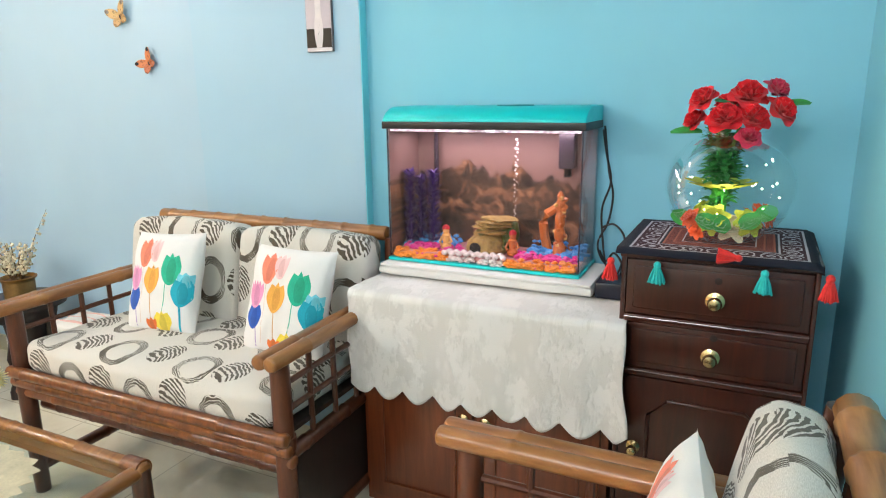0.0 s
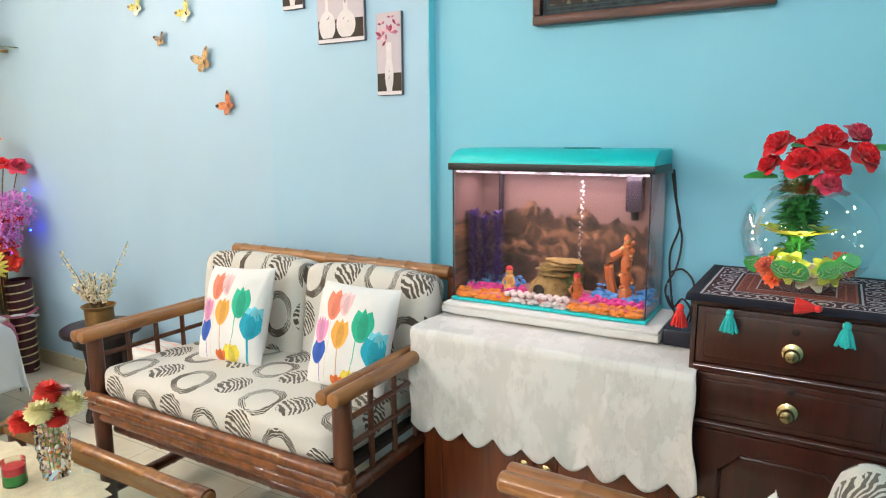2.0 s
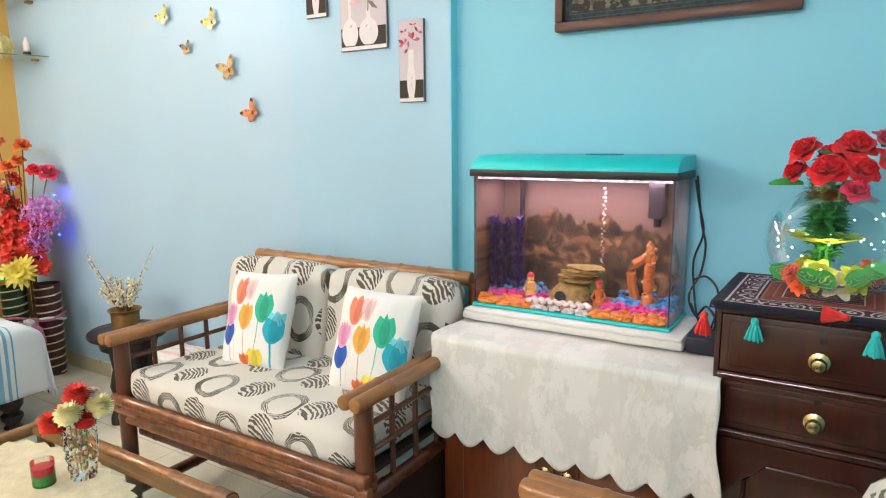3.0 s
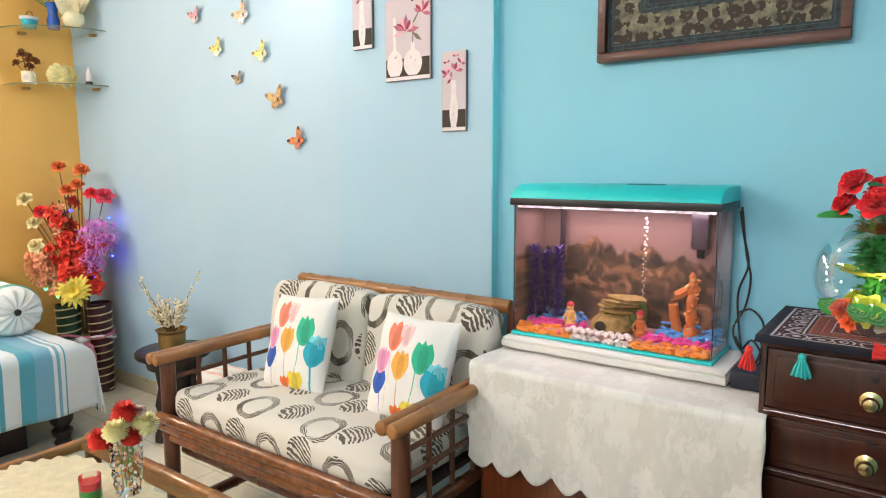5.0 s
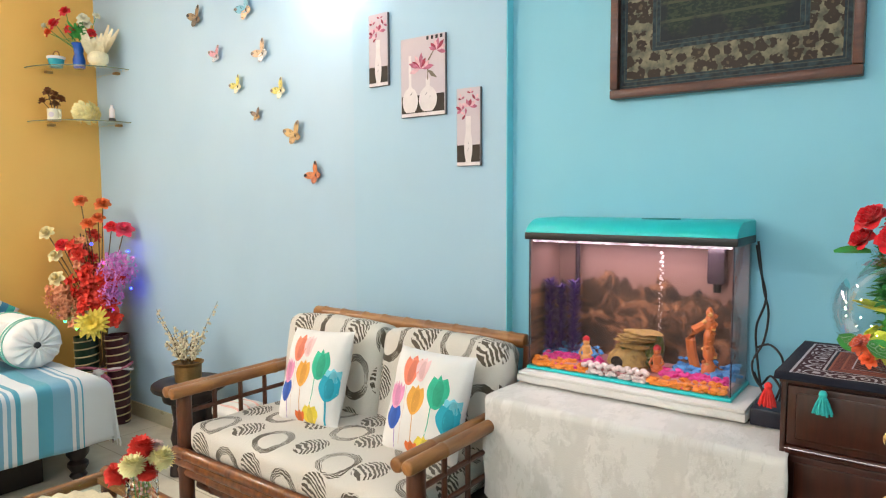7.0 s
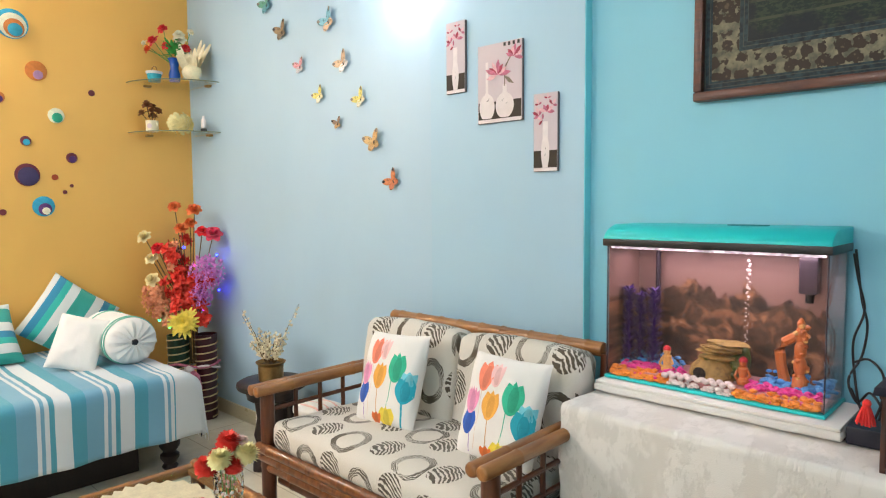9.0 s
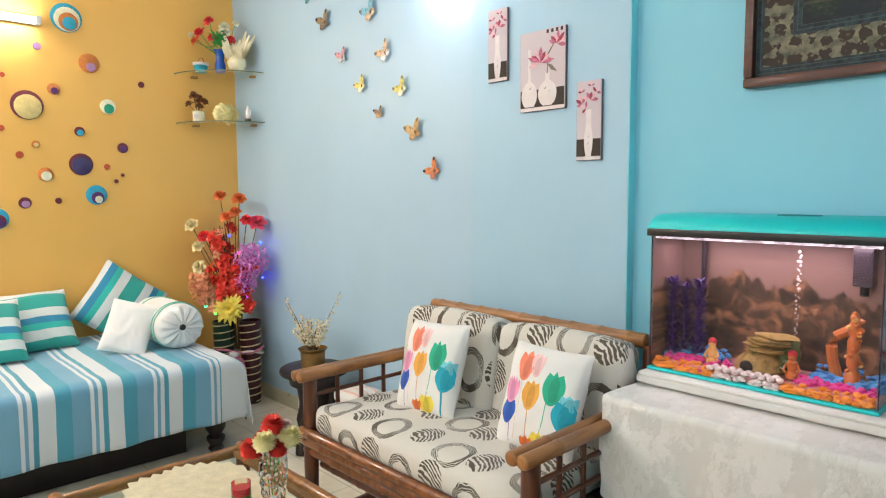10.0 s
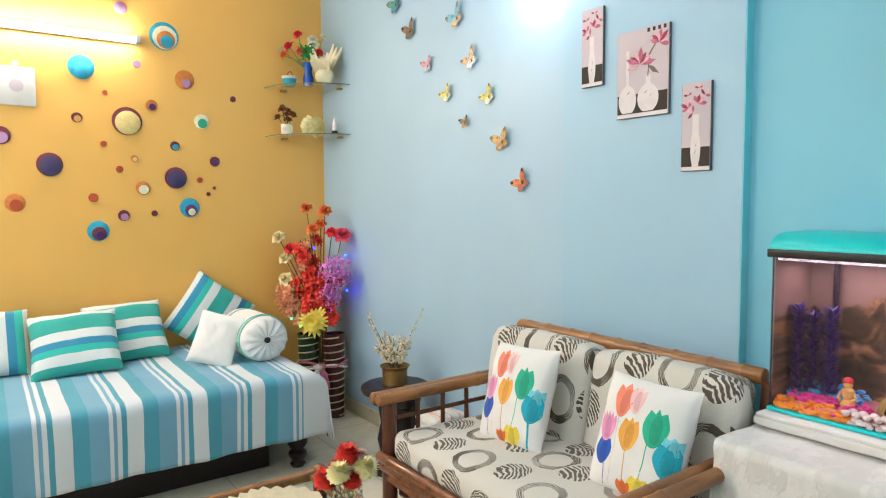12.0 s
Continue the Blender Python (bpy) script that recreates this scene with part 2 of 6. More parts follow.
def tank_print(name):
    """Printed tank background: dusky pink sky over dark rocks and brown mounds."""
    n = Nodes(name)
    p = n.sep(n.tc.outputs["Object"])
    ridge = n.math("MULTIPLY", n.noise(9.0, n.coords("Object", (1, 0.01, 0.15)), 4.0, 0.6), 0.30)
    h = n.math("SUBTRACT", p[2], ridge)
    rock = n.noise(16.0, n.coords("Object", (1, 0.1, 1.2)), 5.0, 0.65, 0.7)
    rocks = n.ramp(rock, [(0.34, lin(38, 30, 26)), (0.50, lin(82, 63, 47)), (0.60, lin(142, 102, 72)), (0.72, lin(192, 142, 102))])
    sky = n.mix(n.band(p[2], 0.1, 0.4), lin(130, 98, 84), lin(150, 122, 116))
    n.bump(rock, 0.05)
    return n.done(n.mix(n.band(h, 0.088, 0.100), rocks, sky), 0.45)


M = {}
M["wall_turquoise"] = painted_wall("wall_turquoise", lin(129, 198, 219))
M["wall_blue"] = painted_wall("wall_blue", lin(168, 198, 218))
M["wall_yellow"] = painted_wall("wall_yellow", lin(242, 186, 96))
# turquoise made brighter: light bounced between the walls, put into the colour
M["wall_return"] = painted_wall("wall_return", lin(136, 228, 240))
# wall blue a touch darker: shading step at the pillar's edge, as colour
M["wall_pillar"] = painted_wall("wall_pillar", lin(163, 198, 219))
M["white_paint"] = painted_wall("white_paint", lin(232, 232, 228))
M["cane"] = woody("cane", lin(84, 40, 16), lin(150, 88, 42), 0.32, (10, 10, 1.5), 0.35)
M["cane_light"] = woody("cane_light", lin(112, 64, 28), lin(172, 114, 58), 0.32, (10, 1.5, 10), 0.35)
M["cane_tan"] = woody("cane_tan", lin(118, 72, 34), lin(178, 124, 70), 0.34, (1.5, 10, 10), 0.3)
M["cane_dark"] = woody("cane_dark", lin(60, 27, 14), lin(108, 56, 30), 0.35, (9, 9, 1.5), 0.3)
M["mahogany"] = woody("mahogany", lin(42, 16, 9), lin(76, 32, 17), 0.3, (12, 12, 1.0), 0.4)
M["mahogany_cab"] = woody("mahogany_cab", lin(84, 36, 16), lin(128, 64, 32), 0.3, (12, 12, 1.0), 0.35)
M["dark_wood"] = woody("dark_wood", lin(18, 10, 8), lin(40, 22, 16), 0.48, (12, 12, 1.5), 0.08)
M["frame_wood"] = woody("frame_wood", lin(60, 27, 15), lin(100, 50, 28), 0.45, (2, 12, 12), 0.1)
M["brass"] = plain("brass", lin(206, 182, 132), 0.24, 1.0, 0.15, 12, 140, 0.05)
M["old_brass"] = plain("old_brass", lin(170, 132, 82), 0.4, 0.85, 0.2, 14, 120, 0.1)
M["fabric"] = ring_fabric("fabric")
M["pillow_white"] = plain("pillow_white", lin(234, 230, 226), 0.9, 0, 0.04, 10, 300, 0.2, 0, 0.2)
M["bed_cloth"] = bed_stripes("bed_cloth")
M["stripe_a"] = pillow_stripes("stripe_a", radians(90))
M["stripe_b"] = pillow_stripes("stripe_b", radians(2))
M["lace"] = lace_cloth("lace")
M["white_cloth"] = plain("white_cloth", lin(220, 217, 212), 0.85, 0, 0.06, 9, 300, 0.3, 0, 0.2)
M["rug"] = mat_weave("rug", 0.217, 0.200)
M["tapestry"] = tapestry("tapestry", 0.31, 0.235)
M["tank_print"] = tank_print("tank_print")
M["glass"] = clear_glass("glass", (0.95, 0.89, 0.90), 0.5)
M["table_glass"] = clear_glass("table_glass", (0.90, 0.95, 0.94), 0.03)
M["glass_edge"] = plain("glass_edge", lin(112, 124, 104), 0.2, 0, 0.2, 20, 100, 0.02, 0.3)
M["shelf_glass"] = clear_glass("shelf_glass", (0.985, 0.995, 0.99), 0.25)
M["bowl_glass"] = clear_glass("bowl_glass", (0.96, 0.985, 0.985), 0.32)
M["turquoise"] = plain("turquoise", lin(0, 204, 206), 0.45, 0, 0.06, 7, 200, 0.04, 0.08)
M["turquoise_dark"] = plain("turquoise_dark", lin(0, 128, 138), 0.45, 0, 0.06, 7, 200, 0.04)
M["black"] = plain("black", lin(22, 20, 22), 0.4, 0, 0.2)
M["navy_black"] = plain("navy_black", lin(22, 24, 40), 0.4, 0, 0.2)
M["skirting"] = plain("skirting", lin(188, 178, 150), 0.3, 0, 0.08, 5, 60, 0.04, 0.2)
def led_row(name):
    n = Nodes(name)
    spark = n.band(n.noise(70.0, n.coords("Object", (1, 1, 1.6)), 3.0, 0.7), 0.42, 0.62)
    n.b.inputs["Emission Color"].default_value = (0.93, 0.88, 1.0, 1)
    n.put(n.b.inputs["Emission Strength"], n.math("ADD", 0.25, n.math("MULTIPLY", spark, 2.6)))
    return n.done((0.8, 0.78, 0.85), 0.3)


M["led_white"] = led_row("led_white")
M["tube_glow"] = glowing("tube_glow", (1.0, 0.97, 0.9), 120.0)
M["globe_glow"] = glowing("globe_glow", (0.93, 0.98, 1.0), 40.0)
M["fairy"] = glowing("fairy", (1.0, 0.84, 0.52), 60.0)


def floor_tiles(name):
    n = Nodes(name)
    b = n.t.nodes.new("ShaderNodeTexBrick")
    b.offset = 0.0
    n.put(b.inputs["Vector"], n.tc.outputs["Object"])
    b.inputs["Scale"].default_value = 1.0
    b.inputs["Brick Width"].default_value = b.inputs["Row Height"].default_value = 0.6
    b.inputs["Mortar Size"].default_value = 0.0025
    cloud = n.band(n.noise(5.0, None, 5.0, 0.6, 0.4), 0.3, 0.7)
    stone = n.mix(cloud, lin(206, 196, 174), lin(228, 221, 202))
    return n.done(n.mix(b.outputs["Fac"], stone, lin(180, 171, 150)), n.math("ADD", 0.12, n.math("MULTIPLY", cloud, 0.1)))


M["floor"] = floor_tiles("floor_tile")


# ---- building blocks ----
def part(name, bm, material, parent=None, label="", smooth=True, uv=None, kind="", sides=0):
    """Links a bmesh as one mesh object, under a thing or a part."""
    me = bpy.data.meshes.new(name)
    bmesh.ops.recalc_face_normals(bm, faces=bm.faces)
    if uv:
        lay = bm.loops.layers.uv.new("UVMap")
        for f in bm.faces:
            for lp in f.loops:
                c = lp.vert.co
                if sides and abs(f.normal.x) > 0.75:
                    c = Vector((c.y, 0, c.z))
                elif sides == 2 and abs(f.normal.z) > 0.75:
                    c = Vector((c.x, 0, c.z + c.y))
                lp[lay].uv = uv(c)
    bm.to_mesh(me)
    bm.free()
    if smooth:
        me.polygons.foreach_set("use_smooth", [True] * len(me.polygons))
        me.set_sharp_from_angle(angle=radians(42))
    me.materials.append(M[material] if isinstance(material, str) else material)
    ob = new(name, me)
    if parent:
        ob.parent = parent
    if label:
        ob["label"] = label
    if kind:
        ob["kind"] = kind
    return ob


def thing(name, m, label, category, group="", kind=""):
    ob = new(name)
    ob.empty_display_size = 0.05
    ob.matrix_basis = m
    return tagged(ob, label, category, group, kind)


def one(ob, label, category, group="", m=None, kind=""):
    if m is not None:
        ob.matrix_basis = m
    return tagged(ob, label, category, group, kind)


def B():
    return bmesh.new()


def box(bm, x0, x1, y0, y1, z0, z1, bev=0.003):
    vs = bmesh.ops.create_cube(bm, size=1.0)["verts"]
    for v in vs:
        v.co = Vector((x0 + (v.co.x + 0.5) * (x1 - x0), y0 + (v.co.y + 0.5) * (y1 - y0), z0 + (v.co.z + 0.5) * (z1 - z0)))
    if bev:
        es = list({e for v in vs for e in v.link_edges})
        bmesh.ops.bevel(bm, geom=es, offset=bev, segments=2, affect="EDGES", profile=0.6)
    return bm


def frame_of(d):
    d = d.normalized()
    a = Vector((0, 0, 1)) if abs(d.z) < 0.9 else Vector((1, 0, 0))
    u = d.cross(a).normalized()
    return u, d.cross(u)


def tube(bm, pts, r, seg=10):
    """A round bar through the points; r is one radius or one for each point."""
    pts = [Vector(p) for p in pts]
    rs = r if isinstance(r, (list, tuple)) else [r] * len(pts)
    rings = []
    for i, (p, q) in enumerate(zip(pts, rs)):
        d = pts[min(i + 1, len(pts) - 1)] - pts[max(i - 1, 0)]
        u, w = frame_of(d)
        rings.append([bm.verts.new(p + (u * math.cos(a) + w * math.sin(a)) * q) for a in (2 * math.pi * k / seg for k in range(seg))])
    for a, b in zip(rings, rings[1:]):
        for k in range(seg):
            bm.faces.new((a[k], a[(k + 1) % seg], b[(k + 1) % seg], b[k]))
    bm.faces.new(rings[0])
    bm.faces.new(rings[-1][::-1])
    return bm


def cane(bm, a, b, r, knot=0.17, seg=12, phase=0.5):
    """A bamboo bar: swollen rings at the nodes, domed ends."""
    a, b = Vector(a), Vector(b)
    n = (b - a).length
    ts, rs = [0, 0.003, 0.008], [r * 0.7, r * 0.93, r]
    s = knot * phase
    while s < n - 0.02:
        if s > 0.02:
            ts += [s - 0.010, s - 0.004, s, s + 0.004, s + 0.010]
            rs += [r * 0.99, r * 1.07, r * 1.10, r * 1.07, r * 0.99]
        s += knot * random.uniform(0.85, 1.15)
    ts += [n - 0.008, n - 0.003, n]
    rs += [r, r * 0.93, r * 0.7]
    return tube(bm, [a.lerp(b, t / n) for t in ts], rs, seg)


def lathe(bm, prof, c=(0, 0, 0), seg=24, m=None):
    """A turned solid from radius and height pairs."""
    m = m or Matrix.Translation(c)
    rings = []
    for r, z in prof:
        rings.append([bm.verts.new(m @ Vector((max(r, 1e-4) * math.cos(a), max(r, 1e-4) * math.sin(a), z))) for a in (2 * math.pi * k / seg for k in range(seg))])
    for a, b in zip(rings, rings[1:]):
        for k in range(seg):
            bm.faces.new((a[k], a[(k + 1) % seg], b[(k + 1) % seg], b[k]))
    bm.faces.new(rings[0][::-1])
    bm.faces.new(rings[-1])
    return bm


def ball(bm, c, r, sub=2, squash=(1, 1, 1), rough=0.0, seed=0.0):
    vs = bmesh.ops.create_icosphere(bm, subdivisions=sub, radius=1.0)["verts"]
    for v in vs:
        k = 1 + (rough * noise.noise(v.co * 1.6 + Vector((seed, seed * 0.7, 0))) if rough else 0)
        v.co = Vector(c) + Vector((v.co.x * squash[0], v.co.y * squash[1], v.co.z * squash[2])) * r * k
    return bm


def soft_box(bm, sx, sy, sz, r, c=(0, 0, 0), cuts=11, bulge=0.0, wrinkle=0.004):
    """An upholstered block with rounded edges and a slight belly."""
    vs = bmesh.ops.create_cube(bm, size=2.0)["verts"]
    es = list({e for v in vs for e in v.link_edges})
    out = bmesh.ops.subdivide_edges(bm, edges=es, cuts=cuts, use_grid_fill=True)
    a = Vector((sx / 2, sy / 2, sz / 2))
    for v in list(bm.verts):
        u = v.co.copy()
        p = Vector((u.x * a.x, u.y * a.y, u.z * a.z))
        q = Vector([max(-(h - r), min(h - r, k)) for k, h in zip(p, a)])
        d = p - q
        if d.length > 1e-7:
            p = q + d.normalized() * r
        if abs(u.z) > 0.6:
            p.z += math.copysign(bulge * (1 - u.x ** 2) * (1 - u.y ** 2), u.z)
        if abs(u.y) > 0.9:
            p.y += math.copysign(bulge * 0.6 * (1 - u.x ** 4) * (1 - u.z ** 2), u.y)
        p += Vector((0, 1, 1)) * wrinkle * noise.noise(p * 9.0)
        v.co = p + Vector(c)
    return bm


def pillow_depth(u, v, t):
    return t / 2 * (max(0.0, (1 - abs(u) ** 3.2) * (1 - abs(v) ** 3.2))) ** 0.55


def pillow_point(u, v, w, h, t, side=-1):
    k = 1 - 0.045 * (1 - v * v) * abs(u) ** 3
    g = 1 - 0.045 * (1 - u * u) * abs(v) ** 3
    wr = 0.006 * noise.noise(Vector((u * 2.2, v * 2.2, side * 3))) + 0.003 * noise.noise(Vector((u * 5 + v * 2, v * 4, side * 7)))
    return Vector((u * w / 2 * k, side * (pillow_depth(u, v, t) + (wr if abs(u) < 0.95 and abs(v) < 0.95 else 0)), h / 2 + v * h / 2 * g))


def pillow(bm, w, h, t, n=34):
    """A stuffed square cushion standing on its lower edge, front towards -y."""
    grids = []
    for side in (-1, 1):
        grids.append([[bm.verts.new(pillow_point(-1 + 2 * i / n, -1 + 2 * j / n, w, h, t, side)) for i in range(n + 1)] for j in range(n + 1)])
    for g in grids:
        for j in range(n):
            for i in range(n):
                bm.faces.new((g[j][i], g[j][i + 1], g[j + 1][i + 1], g[j + 1][i]))
    bmesh.ops.remove_doubles(bm, verts=bm.verts, dist=0.0004)
    return bm


def petal(bm, base, out, up, length, width, cup, n=4, curl=0.0, hub=None):
    """One petal or leaf: a small curved sheet."""
    out, up = out.normalized(), up.normalized()
    side = out.cross(up).normalized()
    rows = []
    for j in range(n + 1):
        s = j / n
        hw = width * math.sin(math.pi * (0.12 + 0.80 * s)) ** 0.8 * 0.5
        c = base + out * (length * s) + up * (cup * s * s + curl * math.sin(math.pi * s))
        rows.append([bm.verts.new(c + side * hw * k + up * (0.25 * hw * k * k)) for k in (-1, -0.4, 0.4, 1)])
    for a, b in zip(rows, rows[1:]):
        for k in range(3):
            bm.faces.new((a[k], a[k + 1], b[k + 1], b[k]))
    if hub:
        for k in range(3):
            bm.faces.new((hub, rows[0][k + 1], rows[0][k]))


def bloom(bm, c, axis, r, layers=4, petals=6, cup=0.9, width=0.9, rnd=random):
    """A flower of layered petals that opens along axis."""
    c, axis = Vector(c), Vector(axis).normalized()
    u, w = frame_of(axis)
    hub = bm.verts.new(c - axis * 0.15 * r)
    for i in range(layers):
        k = (i + 1) / layers
        for j in range(petals):
            a = 2 * math.pi * (j + 0.5 * (i % 2)) / petals + rnd.uniform(-0.15, 0.15)
            d = u * math.cos(a) + w * math.sin(a)
            lift = (1 - k) * 1.3 + cup * 0.35
            petal(bm, c + axis * (0.12 * r * (1 - k)), d + axis * lift, axis - d * lift * 0.6, r * (0.55 + 0.45 * k) * rnd.uniform(0.9, 1.1), r * width, r * cup * (0.55 - 0.75 * k), 3, r * 0.1, hub)


def pompom(bm, c, r, count=110, rnd=random):
    """A full flower head: narrow petals standing out all round."""
    for k in range(count):
        z = -0.55 + 1.5 * (k + 0.5) / count
        q = math.sqrt(max(0.0, 1 - min(1.0, z) ** 2))
        a = k * 2.39996
        d = Vector((q * math.cos(a), q * math.sin(a), min(1.0, z))).normalized()
        up = d.cross(Vector((math.sin(a), -math.cos(a), 0.2))).normalized()
        petal(bm, Vector(c) + d * r * 0.22, d, up, r * rnd.uniform(0.55, 0.80), r * 0.34, r * 0.16, 3)


# ---- the room ----
def slab(name, x0, x1, y0, y1, z0, z1, material, label, category):
    return one(part(name, box(B(), x0, x1, y0, y1, z0, z1, 0), material, None, "", False), label, category, kind="structure")


slab("floor", -4.35, 0.40, -1.75, 2.35, -0.1, 0.0, "floor", "glossy pale cream vitrified tile floor", "floor")
slab("ceiling", -4.35, 0.40, -1.75, 2.35, 2.75, 2.85, "white_paint", "plain white painted ceiling", "ceiling")
slab("wall_north", -1.218, 0.235, 2.19, 2.35, 0, 2.75, "wall_turquoise", "turquoise blue painted wall behind the aquarium", "wall")
slab("wall_pillar", -1.957, -1.218, 2.15, 2.35, 0, 2.75, "wall_pillar", "pale blue painted pillar standing proud of the wall", "wall")
slab("wall_north_far", -4.20, -1.957, 2.18, 2.35, 0, 2.75, "wall_blue", "pale blue painted wall with butterflies", "wall")
# thin slab that carries the bounced-light cyan on the pillar's side
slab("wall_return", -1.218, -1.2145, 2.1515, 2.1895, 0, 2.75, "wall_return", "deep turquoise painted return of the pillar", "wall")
slab("wall_west", -4.35, -4.20, -1.6, 2.35, 0, 2.75, "wall_yellow", "mustard yellow painted feature wall", "wall")
slab("wall_east", 0.235, 0.40, -1.6, 2.35, 0, 2.75, "wall_turquoise", "turquoise blue painted side wall", "wall")
slab("wall_south", -4.35, 0.40, -1.75, -1.6, 0, 2.75, "white_paint", "plain white painted wall", "wall")
part_b = box(B(), -4.188, -1.957, 2.168, 2.18, 0, 0.085, 0.002)
one(part("baseboard", part_b, "skirting", None, "", False), "beige tile skirting along the blue wall", "baseboard", kind="structure")
part_b = box(B(), -4.20, -4.188, -1.6, 2.18, 0, 0.085, 0.002)
one(part("baseboard", part_b, "skirting", None, "", False), "beige tile skirting along the yellow wall", "baseboard", kind="structure")


# ---- lamps of the room, two unseen ones added ----
def tube_light(m, length, label):
    """Fluorescent tube on a slim batten; local x along the tube, -y away from the wall."""
    t = thing("tube_light", m, label, "wall light", "tube lights", "")
    part("batten", box(B(), -length / 2, length / 2, -0.028, -0.001, -0.02, 0.02), "white_paint", t)
    for s in (-1, 1):
        part("end_cap", box(B(), s * length / 2 - 0.014, s * length / 2 + 0.014, -0.062, -0.002, -0.022, 0.022, 0.004), "white_cloth", t, "grey plastic end cap")
    part("tube", tube(B(), [(-length / 2 + 0.015, -0.046, 0), (length / 2 - 0.015, -0.046, 0)], 0.014, 12), "tube_glow", t, "glowing white tube")
    return t


WARM, COOL = (1.0, 0.95, 0.88), (1.0, 0.94, 0.985)
tube_light(pose(-4.20, 0.44, 2.27, 0, 0, 90), 1.2, "glowing white tube light on the yellow wall")
area_lamp("tube_light_glow", pose(-4.12, 0.44, 2.27, 0, 0, 0) @ Euler((0, radians(-78), 0)).to_matrix().to_4x4(), 0.06, 1.1, TUBE_POWER * 2.5, WARM)
# no tube seen here: added to light the room from the right
tube_light(pose(-0.62, -1.60, 2.35, 0, 0, 180), 1.2, "unseen white tube light added on the white wall")
area_lamp("tube_light_glow", look((-0.62, -1.50, 2.35), (-1.1, 1.2, 0.9)), 1.2, 0.10, TUBE_POWER * 3.3, COOL)
# second unseen tube, added to fill the dim left end
tube_light(pose(-3.0, -1.60, 2.35, 0, 0, 180), 1.2, "unseen white tube light added on the white wall")
area_lamp("tube_light_glow", look((-3.0, -1.50, 2.35), (-2.6, 1.7, 0.5)), 1.2, 0.10, TUBE_POWER * 3.5, COOL)

lamp = thing("wall_lamp", pose(-2.08, 2.18, 2.26), "white glass wall lamp glowing on the blue wall", "wall lamp")
part("back_plate", lathe(B(), [(0.045, 0), (0.045, 0.012), (0.03, 0.02)], m=pose(0, 0, 0, 90, 0, 0)), "white_paint", lamp)
part("arm", tube(B(), [(0, -0.015, 0), (0, -0.07, 0.0), (0, -0.09, 0.02)], 0.008), "brass", lamp)
part("globe", ball(B(), (0, -0.10, 0.035), 0.06, 3), "globe_glow", lamp, "frosted glowing globe")
pl = bpy.data.lights.new("wall_lamp_glow", "POINT")
pl.energy, pl.shadow_soft_size, pl.color = GLOBE_POWER, 0.05, COOL
pl = new("wall_lamp_glow", pl)
pl.location = (-2.08, 2.01, 2.24)


